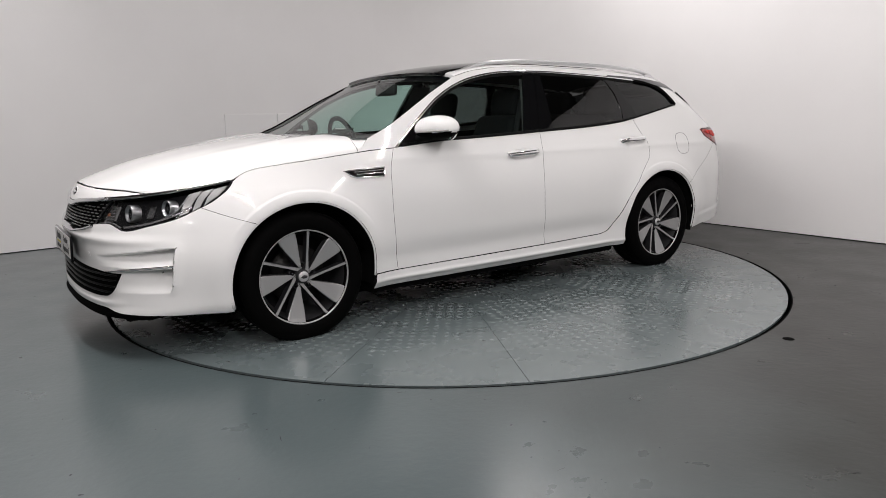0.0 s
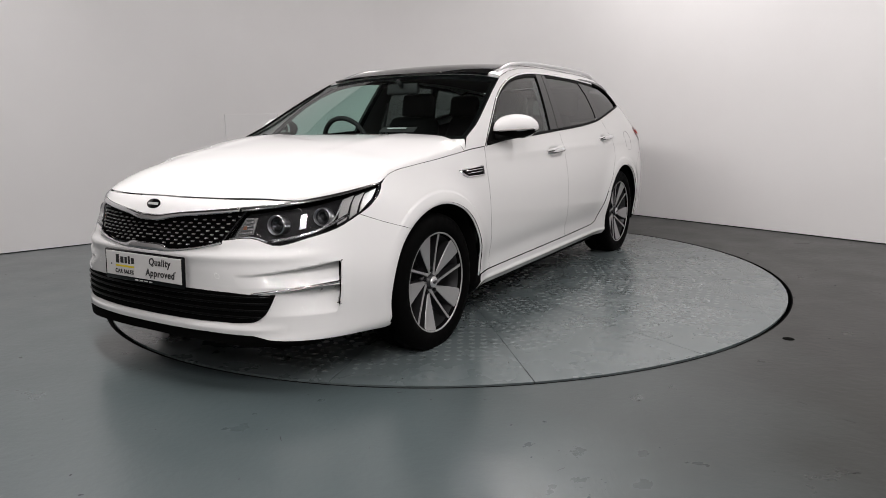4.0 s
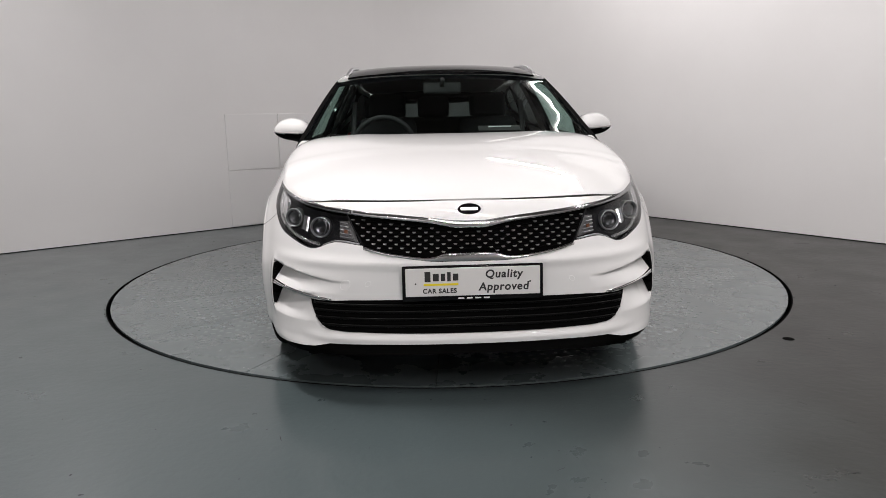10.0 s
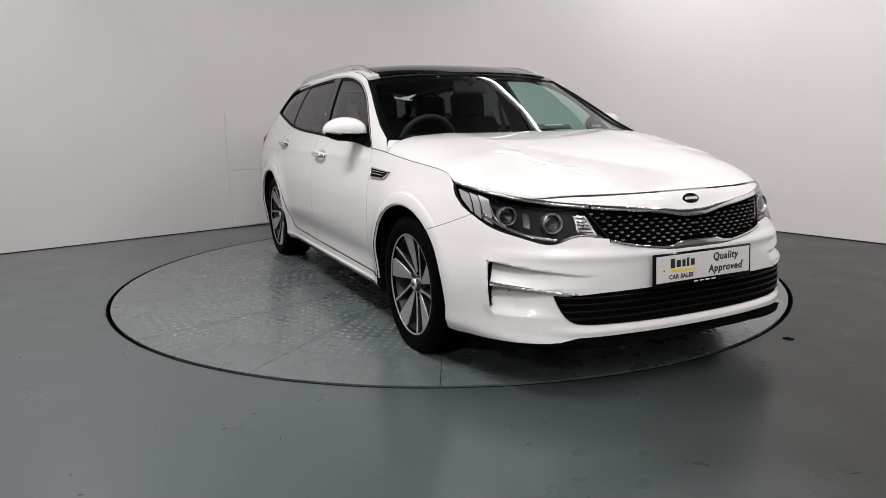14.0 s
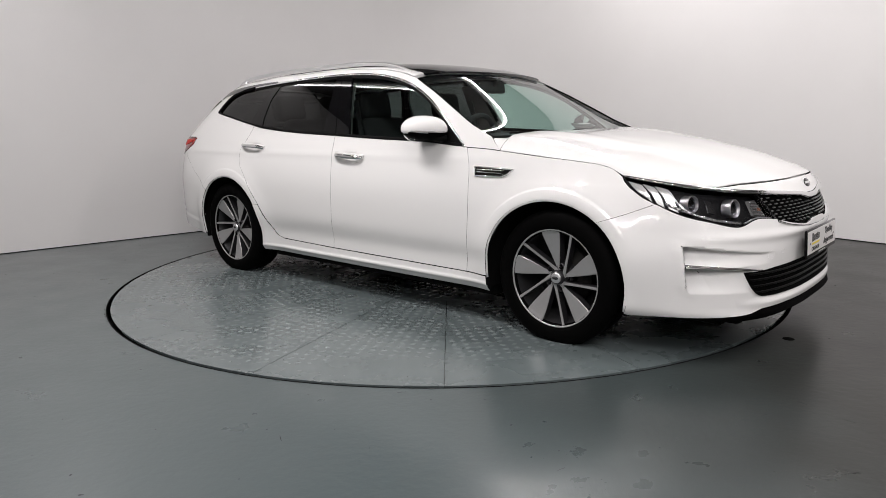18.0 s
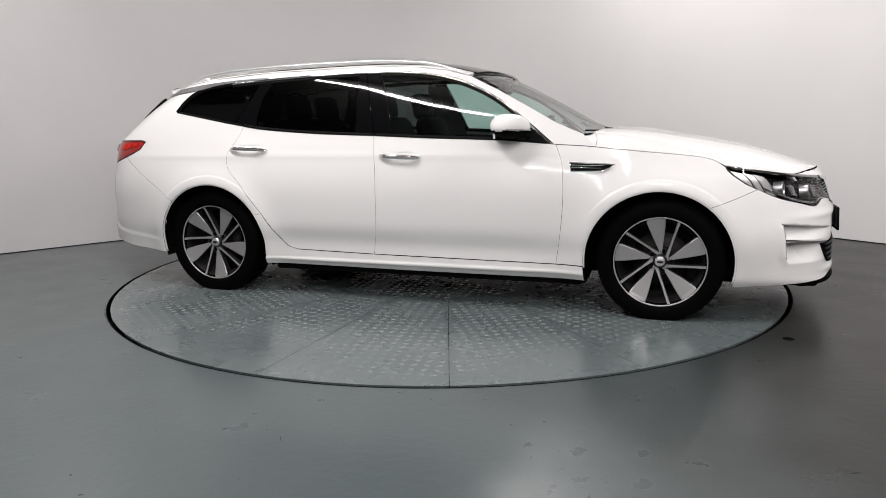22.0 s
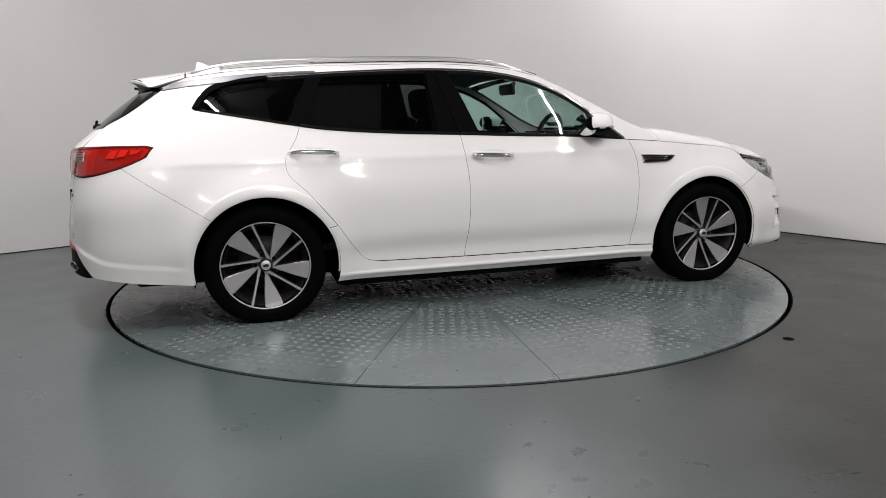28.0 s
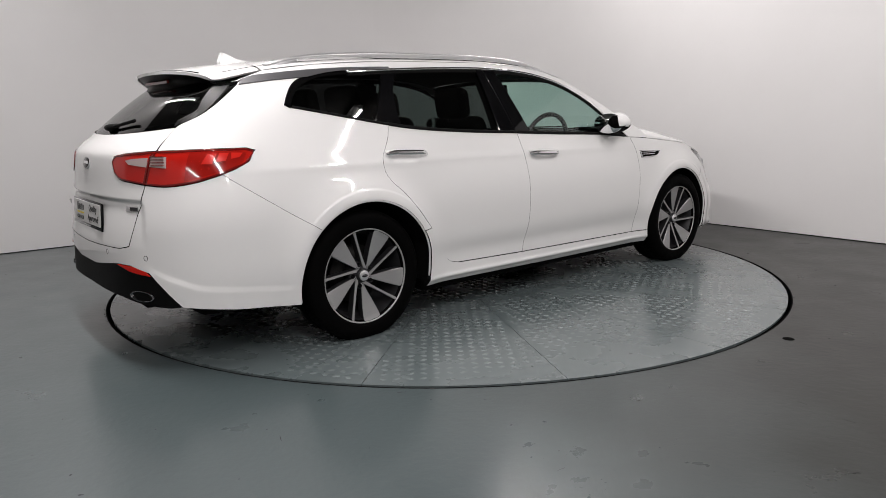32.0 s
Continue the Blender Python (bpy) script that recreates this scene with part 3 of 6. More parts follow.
sheet("hood", hood_skin, 60, 81, PAINT, body, "long white hood with two soft ridges", 0.02, v=(-0.9996, 0.9996), u=(0, 0.995))


# roof, spoiler, windscreen
roof_c = spline((-2.3, 1.315), (-2.1, 1.352), (-1.976, 1.374), (-1.778, 1.398), (-1.52, 1.424), (-1.06, 1.446), (-0.4, 1.459), (0.0, 1.446), (0.20, 1.416), (0.36, 1.376))


def roof_edge(x):
    z = roof_z(np.clip(x, -1.93, 0.36)) - np.clip(-1.93 - x, 0, 1) * 0.02
    y = side_skin(np.clip(x, -1.93, 0.36), z)[..., 1] - np.clip(-1.93 - x, 0, 1) * 0.12
    return y, z


def roof_skin(x, w):
    w = np.clip(w, -1, 1)
    x2 = x + 0.035 * (1 - np.abs(w) ** 2.2) * np.clip((x + 0.2) / 0.5, 0, 1)
    ye, ze = roof_edge(x)
    z = ze + (roof_c(x2) - ze) * (1 - np.abs(w) ** 2.4) ** (1 / 1.5)
    return np.stack([x2, ye * w, z], -1)


sheet("roof", roof_skin, 50, 61, PAINT, body, "white roof skin", 0.02, u=(-1.752, 0.292), v=(-0.9985, 0.9985))
sheet("glass_roof", roof_skin, 40, 41, BLACK_GLOSS, body, "black panoramic glass roof panel", 0.012, u=(-1.05, 0.312), v=(-0.885, 0.885), lift=0.003)


def spoiler_skin(u, w):
    w = np.clip(w, -1, 1)
    tip = -2.10 + 0.14 * np.abs(w) ** 3.2
    x = -1.76 + (tip + 1.76) * u
    ye, ze = roof_edge(x)
    z = ze + (roof_c(x) - ze) * (1 - np.abs(w) ** 2.4) ** (1 / 1.5)
    return np.stack([x, ye * w, z], -1)


spoiler = sheet("roof_spoiler", spoiler_skin, 14, 51, PAINT, body, "white roof spoiler over the rear window", 0.014, u=(0.012, 1), v=(-0.9985, 0.9985))


def spoiler_core(u, w):
    """The black body under the spoiler, from its trailing lip down to the rear window."""
    top = spoiler_skin(0.965 + 0 * u, w) - np.array([0.0, 0.0, 0.013])
    ye, ze = roof_edge(-1.9 + 0 * u)
    foot = np.stack([-2.085 + 0.16 * np.abs(w) ** 2.6, ye * w * 0.97, 1.248 + 0.018 * np.abs(w) ** 2 + 0 * u], -1)
    k = u[..., None]
    p = top * (1 - k) + foot * k
    p[..., 0] += 0.035 * np.sin(u * math.pi)
    return p


sheet("spoiler_underside", spoiler_core, 10, 41, LOUVRE, spoiler, "black spoiler underside", 0.02, out=(-1, 0, -0.2), v=(-0.86, 0.86))
block("brake_light", (0.012, 0.34, 0.016), (-2.062, 0, 1.300), RED_DARK, spoiler, "dark red high brake light", 0.003)

_ae = sorted([(z, x) for x, z in ROOF_EDGE[:5]])
screen_x = sp(*_ae)
screen_z = spline((0.3, 1.383), (0.345, 1.367), (0.49, 1.301), (0.74, 1.169), (0.938, 1.054), (1.06, 0.983))


def screen_skin(v, w):
    w = np.clip(w, -1, 1)
    za = 0.999 + (1.333 - 0.999) * v
    xa = screen_x(za)
    ya = side_skin(xa, za)[..., 1]
    xc = 1.06 + (0.345 - 1.06) * v
    zc = screen_z(xc)
    k = w * w
    sunk = 0.030 * np.clip(1 - v, 0, 1) ** 0.4 * (0.35 + 0.65 * np.sin(np.clip(v / 0.5, 0, 1) * math.pi / 2))  # the glass lies deeper than the pillars
    return np.stack([xc + (xa - xc) * k, ya * w, zc + (za - sunk - zc) * k], -1)


windscreen = sheet("windscreen", screen_skin, 24, 41, SCREEN_GLASS, body, "green-tinted windscreen", 0.0, out=(1, 0, 1), u=(0.0, 0.998), v=(-0.982, 0.982))
windscreen.visible_shadow = False
SCREEN = Surf(screen_skin, (1, 0, 1))
for a, b in ((0.005, 0.05), (0.93, 0.997)):
    sheet("screen_border", screen_skin, 4, 41, BLACK_GLOSS, windscreen, "black printed border", 0.002, out=(1, 0, 1), u=(a, b), v=(-0.985, 0.985), lift=-0.002)
for sgn in (1, -1):
    sheet("screen_border", screen_skin, 24, 4, BLACK_GLOSS, windscreen, "black printed border", 0.002, out=(1, 0, 1), u=(0.0, 0.997), v=(sgn * 0.945, sgn * 0.99), lift=-0.001)
for sg in (1, -1):
    def corner_skin(u, w):
        return screen_skin(0.004 + 0 * u, w) * (1 - u)[..., None] + (hood_skin(0 * u, w) - np.array([0.003, 0, 0.0005])) * u[..., None]
    sheet("fender_corner", corner_skin, 6, 14, PAINT, body, "white fender corner at the windscreen", 0.0, u=(0, 1), v=(sg * 0.82, sg * 0.9996))
# cowl between hood and windscreen
sheet("cowl", lambda u, w: np.stack([1.0 + 0.09 * u - 0.16 * np.abs(w) ** 2.3 * (1 - u) - 0.03 * u * w * w, w * 0.80, 0.975 - 0.03 * u + 0 * w], -1), 5, 31, BLACK, body, "black plastic cowl", 0.02)
for y0, y1 in ((0.52, -0.1), (-0.18, -0.66)):
    rod("wiper", SCREEN.at(np.array([(0.02 + 0.03 * k / 8, (y0 + (y1 - y0) * k / 8) / 0.82) for k in range(9)]), 0.012), 0.006, BLACK, windscreen, "black wiper", 6)

# flanks
REAR_SEAM = smooth([(-2.065, 0.873), (-1.88, 0.744), (float(s_of_x(-1.673, 0.594)), 0.594)])
FENDER = chain(smooth(DOOR_A[::-1]), [(0.90, 0.940)], SHOULDER, LAMP_SIDE, smooth([LAMP_SIDE[-1], (1.77, 0.665), (1.640, 0.618)]), arch(1.39, 51, 184.5), [(0.998, 0.283)])
FRONT_DOOR = chain(smooth(DOOR_A), [(0.847, 0.283), (-0.26, 0.291)], smooth(DOOR_B), cut(BELT, -0.257, 0.83))
REAR_DOOR = chain(smooth(DOOR_B[::-1]), [(-0.26, 0.291), (-0.78, 0.301)], smooth(DOOR_C), cut(BELT, -1.175, -0.257))
SILL = chain(cut([(a, b - 0.002) for a, b in FOOT], 0.998, -0.78), smooth(DOOR_C[:4]), arch(-1.39, 31, -16.5), [(0.0, 0.196), (1.005, 0.198)])
QUARTER_LOW = chain(xz(*smooth(DOOR_C[3:], 0.03)), xz(*cut(BELT, -1.175, -1.715)), xz(*smooth(TOPLINE[:4], 0.03)), xz((-1.60, 1.327), (-1.77, 1.308)), [(-2.31, 1.283)],
                    smooth([(-2.296, 1.270), (-2.283, 1.226), (-2.280, 1.183), (-2.290, 1.144), (-2.318, 1.117), (-2.366, 1.086), (-2.361, 0.980)]), [(-2.159, 0.985), (-1.936, 0.985), (-1.882, 0.974), (-1.915, 0.926), (-1.995, 0.894)],
                    REAR_SEAM, xz(*arch(-1.39, 135.5, 31)))
CANTRAIL = chain(TOPLINE[3:], [(0.90, 0.942), (0.984, 0.937), (1.046, 0.9315), (0.978, 0.999)], ROOF_EDGE[:-1], [(-1.9, 1.283), (-1.77, 1.309), (-1.6, 1.326)])

LIP = (0.436, 0.440, 0.444, 0.448, 0.452)
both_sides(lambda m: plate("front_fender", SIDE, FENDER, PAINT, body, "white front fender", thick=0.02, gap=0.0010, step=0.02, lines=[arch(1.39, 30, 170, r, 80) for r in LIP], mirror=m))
doors = {}
for m in (False, True):
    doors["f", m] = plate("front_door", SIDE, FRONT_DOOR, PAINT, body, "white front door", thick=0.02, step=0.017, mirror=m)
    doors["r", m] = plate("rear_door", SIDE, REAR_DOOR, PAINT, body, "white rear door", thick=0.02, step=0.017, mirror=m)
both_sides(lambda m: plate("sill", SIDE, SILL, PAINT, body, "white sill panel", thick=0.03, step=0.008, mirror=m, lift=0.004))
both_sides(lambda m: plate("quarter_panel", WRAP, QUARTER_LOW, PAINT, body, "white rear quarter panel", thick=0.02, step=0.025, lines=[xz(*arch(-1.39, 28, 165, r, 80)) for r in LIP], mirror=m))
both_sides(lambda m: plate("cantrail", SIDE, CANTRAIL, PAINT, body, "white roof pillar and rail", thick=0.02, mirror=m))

# side windows
FRONT_PANE = chain(cut(BELT, -0.14, 0.66), cut(TOPLINE[5:], 0.66, -0.285), [(-0.285, 1.37)])
REAR_PANE = chain(cut(BELT, -1.085, -0.372), [(-0.405, 1.375)], cut(TOPLINE[4:], -0.405, -1.02), smooth([(-1.02, 1.355), (-1.085, 1.25), (-1.10, 1.12), (-1.085, 1.054)]))
QUARTER_PANE = chain(smooth([(-1.24, 1.085), (-1.15, 1.25), (-1.105, 1.35)]), cut(TOPLINE[3:], -1.105, -1.54), smooth(TOPLINE[:4][::-1]), cut(BELT, -1.715, -1.24))
FRONT_POST = chain(cut(BELT, -0.256, -0.13), [(-0.275, 1.372)], cut(TOPLINE[5:], -0.275, -0.365), [(-0.365, 1.37)])
REAR_POST = chain([(-0.26, 1.0), (-0.369, 1.37)], cut(TOPLINE[5:], -0.369, -0.42), [(-0.385, 1.006)])
MIRROR_SAIL = chain(cut(BELT, 0.60, 0.80), [(0.64, 1.08), (0.62, 1.06)])
REAR_FRAME = chain([(-1.08, 1.05), (-1.092, 1.12), (-1.075, 1.25), (-1.015, 1.352)], cut(TOPLINE[4:], -1.015, -1.11), [(-1.155, 1.25), (-1.245, 1.08)], cut(BELT, -1.24, -1.08))
for m in (False, True):
    g = plate("window", SIDE, inset(dense(FRONT_PANE, 0.03), 0.004), GLASS, doors["f", m], "green-tinted door window", thick=0, lift=-0.012, mirror=m)
    g.visible_shadow = False
    g = plate("window", SIDE, REAR_PANE, PRIVACY, doors["r", m], "dark privacy glass window", thick=0, lift=-0.010, mirror=m)
    g = plate("quarter_window", SIDE, QUARTER_PANE, PRIVACY, body, "dark privacy glass quarter window", thick=0, lift=-0.008, mirror=m)
    plate("window_post", SIDE, FRONT_POST, BLACK_GLOSS, doors["f", m], "gloss black window post", thick=0.02, lift=-0.004, mirror=m)
    plate("window_post", SIDE, REAR_POST, BLACK_GLOSS, doors["r", m], "gloss black window post", thick=0.02, lift=-0.004, mirror=m)
    plate("window_post", SIDE, REAR_FRAME, BLACK_GLOSS, doors["r", m], "gloss black window post", thick=0.02, lift=-0.006, mirror=m)
    plate("mirror_sail", SIDE, MIRROR_SAIL, BLACK, doors["f", m], "black mirror triangle", thick=0.02, lift=-0.004, mirror=m)
    # seals and trims
    strip("belt_seal", SIDE, [(a, b + 0.006) for a, b in cut(BELT, -0.25, 0.78)], 0.016, 0.006, BLACK, doors["f", m], "black window seal", mirror=m)
    strip("belt_seal", SIDE, [(a, b + 0.006) for a, b in cut(BELT, -1.17, -0.262)], 0.016, 0.006, BLACK, doors["r", m], "black window seal", mirror=m)
    strip("belt_seal", SIDE, [(a, b + 0.004) for a, b in cut(BELT, -1.69, -1.18)], 0.012, 0.004, BLACK, body, "black window seal", mirror=m)
    strip("window_seal", SIDE, [(a, b - 0.014) for a, b in smooth(TOPLINE[7:-1])], 0.016, 0.001, BLACK, doors["f", m], "black window seal", mirror=m, lift=-0.006)
    strip("window_seal", SIDE, [(a, b - 0.012) for a, b in smooth(TOPLINE[4:8])], 0.016, 0.001, BLACK, body, "black window seal", mirror=m, lift=-0.006)
    strip("window_seal", SIDE, smooth(TOPLINE[:5]), 0.030, 0.003, INTAKE, body, "black window seal", mirror=m, lift=0.001)
    strip("window_trim", SIDE, [(a, b - 0.001) for a, b in smooth(TOPLINE[4:])], 0.011, 0.004, CHROME, body, "chrome window trim", mirror=m)
    WEDGE = chain(smooth([(-1.06, 1.361), (-1.3, 1.347), (-1.45, 1.330), (-1.56, 1.306)]), smooth([(-1.56, 1.306), (-1.66, 1.296), (-1.77, 1.284), (-1.88, 1.268)]), [(-1.86, 1.292)], smooth([(-1.80, 1.312), (-1.6, 1.336), (-1.3, 1.360), (-1.06, 1.370)]))
    plate("pillar_trim", SIDE, WEDGE, PILLAR_TRIM, body, "satin aluminium pillar trim", thick=0.01, lift=0.006, gap=0.0, step=0.02, mirror=m)

# arch lips and liners
for wx in (1.39, -1.39):
    for m in (False, True):
        a0, a1 = (-16, 186) if wx > 0 else (-8, 190)
        strip("arch_lip", SIDE, arch(wx, a0, a1, 0.3895, 50), 0.010, 0.002, PAINT, body, "", mirror=m, lift=-0.006)
        V, F, s = [], [], -1 if m else 1
        for i, a in enumerate(np.linspace(-14, 194, 31)):
            c, d = wx + 0.40 * math.cos(radians(a)), 0.315 + 0.40 * math.sin(radians(a))
            V += [(c, s * 0.885, d), (c, s * 0.55, d), (wx, s * 0.55, 0.30)]
        for i in range(30):
            F += [(3 * i, 3 * i + 3, 3 * i + 4, 3 * i + 1), (3 * i + 1, 3 * i + 4, 3 * i + 5)]
        add_mesh("wheel_arch_liner", V, F, DARK, body, "black wheel arch liner")

# inner frame that closes the joints, floor pan and engine bay
for m in (False, True):
    poly = chain([(1.6, 0.84), (1.0, 0.94), (0.5, 0.955), (-1.0, 1.0), (-1.75, 1.1), (-1.75, 0.62)], arch(-1.39, 130, -16, 0.41), [(-0.98, 0.22), (0.98, 0.22)], arch(1.39, 196, 60, 0.41))
    plate("inner_frame", SIDE, poly, DARK, body, "dark inner body frame", thick=0.0, lift=-0.03, step=0.08, mirror=m)
# pan and undertray sit low and wide to block light under the car
block("floor_pan", (1.98, 1.62, 0.15), (0, 0, 0.225), DARK, body, "dark floor pan", 0.02)
block("undertray", (0.86, 1.30, 0.10), (1.78, 0, 0.225), DARK, body, "dark engine undertray", 0.02)
block("floor_pan", (1.98, 1.30, 0.05), (0, 0, 0.150), DARK, body, "dark floor pan", 0.012)
block("floor_pan", (4.2, 1.04, 0.17), (-0.02, 0, 0.255), DARK, body, "dark underbody", 0.03)
block("engine_bay", (0.9, 1.1, 0.5), (1.55, 0, 0.60), DARK, body, "dark engine bay", 0.05)
block("rear_axle", (0.16, 1.4, 0.12), (-1.4, 0, 0.27), DARK, body, "dark rear axle", 0.03)
block("front_axle", (0.16, 1.4, 0.12), (1.4, 0, 0.27), DARK, body, "dark front axle", 0.03)

# nose
GRILLE = chain([(S_NOSE, 0.691), (2.83, 0.692), (2.80, 0.698), (2.755, 0.707), (2.614, 0.721), (2.473, 0.733), (2.406, 0.741)], [(2.44, 0.69), (2.488, 0.624)], smooth([(2.488, 0.618), (2.571, 0.603), (2.701, 0.590), (2.78, 0.587)]), [(2.81, 0.599), (S_NOSE, 0.599)])
GRILLE_RIM = [(S_NOSE, 0.573), (2.78, 0.576), (2.701, 0.582), (2.571, 0.596), (2.486, 0.612)]
LOWER = chain([(S_NOSE, 0.424), (2.65, 0.422), (2.5, 0.418), (2.391, 0.411), (2.287, 0.409)], smooth([(2.287, 0.405), (2.300, 0.365), (2.318, 0.330), (2.352, 0.304), (2.42, 0.2945), (2.536, 0.293)]), [(2.676, 0.291), (S_NOSE, 0.289)])
STRIP = chain([(S_NOSE, 0.790)], [(2.614, 0.787), (2.346, 0.782), (2.235, 0.774)], [(2.30, 0.764), (2.404, 0.756), (2.473, 0.750), (2.614, 0.740), (2.755, 0.727), (2.80, 0.721), (2.835, 0.717), (S_NOSE, 0.716)])
fog_edge = lambda z: 1.986 - 0.036 * np.clip((0.47 - z) / 0.12, 0, 1)
fog_top = lambda s: 0.530 - 0.037 * np.clip((s - 2.0) / 0.4, 0, 1)
FOG = [(float(fog_edge(z)) + 0.0005, z) for z in np.linspace(0.520, 0.350, 22)] + [(float(fog_edge(z)) + float(np.interp(z, (0.35, 0.42, 0.50, 0.52), (0.004, 0.008, 0.014, 0.011))), z) for z in np.linspace(0.350, 0.520, 22)]
CREASE = [[(s, fog_top(s) - d) for s in np.arange(1.992, 2.5, 0.009)] for d in (0.0, 0.005, 0.010, 0.015)] + [[(s, z) for s in np.arange(1.996, 2.30, 0.009)] for z in (0.444, 0.438, 0.434, 0.429, 0.424, 0.419)]
CHIN = [(S_NOSE, 0.247), (2.593, 0.248), (2.36, 0.243), (2.27, 0.227), (2.2, 0.222), (1.9, 0.213), (float(s_of_x(1.79, 0.199)), 0.199)]
BUMPER = chain(CHIN, xz(*arch(1.39, -17, 51)), xz(*smooth([(1.640, 0.618), (1.77, 0.665), LAMP_SIDE[-1]])), smooth([(1.948, 0.704)] + LAMP_LOW[::-1][2:], 0.03), [(2.486, 0.612)],
               smooth(GRILLE_RIM[::-1], 0.03))


def nose_skin(s, z):
    """The nose with its sculpted bumper: a shelf above the lower intake and drawn-in corners."""
    p = wrap(s, z)
    edge = fog_edge(z)
    k = np.clip((s - edge - 0.0005) / 0.004, 0, 1)
    top = fog_top(s)
    q = np.clip((top - z) / 0.015, 0, 1)
    pocket = q * q * (3 - 2 * q) * np.clip((z - 0.438) / 0.075, 0, 1) * k * np.clip((2.48 - s) / 0.40, 0, 1)
    low = np.clip((0.434 - z) / 0.015, 0, 1) * np.clip((z - 0.325) / 0.095, 0, 1) * k * np.clip((2.34 - s) / 0.26, 0, 1)
    outer = np.exp(-((s - edge + 0.012) / 0.03) ** 2) * np.clip((0.56 - z) / 0.05, 0, 1) * np.clip((z - 0.30) / 0.06, 0, 1)
    ridge = np.exp(-((z - 0.56) / 0.022) ** 2) * np.clip((s - 1.95) / 0.3, 0, 1)
    lip = np.exp(-((z - 0.265) / 0.02) ** 2) * np.clip((s - 2.2) / 0.2, 0, 1)
    d = 0.008 * outer + 0.008 * ridge + 0.010 * lip
    o = np.stack([p[..., 0] * 0.35, p[..., 1] * 0.55, 0 * p[..., 2]], -1)
    o = o / np.linalg.norm(o, axis=-1, keepdims=True)
    side = np.array([0.78, 0.625, 0.0])
    return p + o * d[..., None] - side * (0.062 * (pocket + low))[..., None]


NOSE = Surf(nose_skin, (0, 0, 0))
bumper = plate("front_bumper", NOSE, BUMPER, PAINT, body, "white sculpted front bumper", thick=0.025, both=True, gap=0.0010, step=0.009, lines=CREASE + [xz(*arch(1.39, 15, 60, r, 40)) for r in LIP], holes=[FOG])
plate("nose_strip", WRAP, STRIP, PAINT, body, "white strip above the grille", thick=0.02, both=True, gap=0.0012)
plate("lower_intake", NOSE, LOWER, INTAKE, bumper, "black lower intake", thick=0.01, lift=0.004, both=True, gap=0.0)
for z in (0.318, 0.346, 0.374, 0.400):
    strip("intake_bar", NOSE, [(s, z + 0.004 * (s - 2.3)) for s in np.linspace(2.335 if z < 0.32 else 2.310, S_NOSE, 24)], 0.009, 0.006, LOUVRE, bumper, "black intake bar", lift=0.003, both=True)
plate("chin_lip", WRAP, chain([(s, z - 0.001) for s, z in CHIN[:-1]], [(2.0, 0.19), (2.3, 0.195), (2.6, 0.21), (S_NOSE, 0.212)]), INTAKE, bumper, "black chin lip", thick=0.03, both=True, gap=0, lift=-0.004)
plate("grille", WRAP, GRILLE, INTAKE, body, "black radiator grille with chrome dots", thick=0.01, lift=-0.014, both=True, gap=0)
def band(name, nodes, height, mat, label):
    """A chrome band: nodes of s, height of its middle line and width."""
    p = np.array(smooth([q[:2] for q in nodes], 0.012))
    w = np.interp(-p[:, 0], [-q[0] for q in nodes], [q[2] for q in nodes])
    return strip(name, WRAP, p[::-1], w[::-1], height, mat, body, label, both=True)


band("grille_trim", [(S_NOSE, 0.7035, 0.024), (2.84, 0.7035, 0.024), (2.80, 0.709, 0.021), (2.755, 0.7165, 0.019), (2.614, 0.730, 0.018), (2.473, 0.7415, 0.017), (2.432, 0.7455, 0.016)], 0.009, CHROME, "wide chrome bar over the grille")
BROW_LINE = np.array(smooth([(2.426, 0.7462), (2.3, 0.7575), (2.2, 0.769), (2.06, 0.7915), (1.905, 0.823)], 0.012))
both_sides(lambda m: strip("lamp_brow", WRAP, BROW_LINE, np.linspace(0.016, 0.008, len(BROW_LINE)), 0.005, BROW, body, "dark chrome brow over the headlight", mirror=m))
band("grille_trim", [(S_NOSE, 0.583, 0.034), (2.80, 0.582, 0.032), (2.765, 0.5775, 0.018), (2.72, 0.579, 0.011), (2.64, 0.588, 0.010), (2.571, 0.598, 0.010), (2.49, 0.617, 0.010)], 0.008, CHROME, "chrome bar under the grille")

# grille dots: small chrome bars in staggered rows
V, F = [], []
for r in range(10):
    z = 0.606 + r * 0.0145
    for c in range(14):
        s = S_NOSE - 0.012 - (c + 0.5 * (r % 2)) * 0.0455
        if not inside(np.array([[s, z]]), inset(GRILLE, 0.009))[0]:
            continue
        w, h = 0.0080, 0.0034
        uv = np.array([(s - w * 0.85, z - h * 0.1), (s - w * 0.5, z - h), (s + w * 0.5, z - h), (s + w * 0.85, z - h * 0.1), (s + w, z + h * 0.8), (s - w, z + h * 0.8)])
        lo, hi = WRAP.at(uv, -0.014), WRAP.at(uv * 0.86 + uv.mean(0) * 0.14, np.array([-0.006, -0.003, -0.003, -0.006, -0.009, -0.009]))
        for sg in (1, -1):
            k = len(V)
            V += [tuple(q * np.array([1, sg, 1])) for q in np.concatenate([lo, hi])]
            fs = [tuple(range(6, 12))] + [(i, (i + 1) % 6, 6 + (i + 1) % 6, 6 + i) for i in range(6)]
            F += [tuple(k + i for i in (f if sg > 0 else reversed(f))) for f in fs]
tagged(add_mesh("grille_dots", V, F, DOT, body, "rows of small chrome bars", flat=True), kind="stuff")
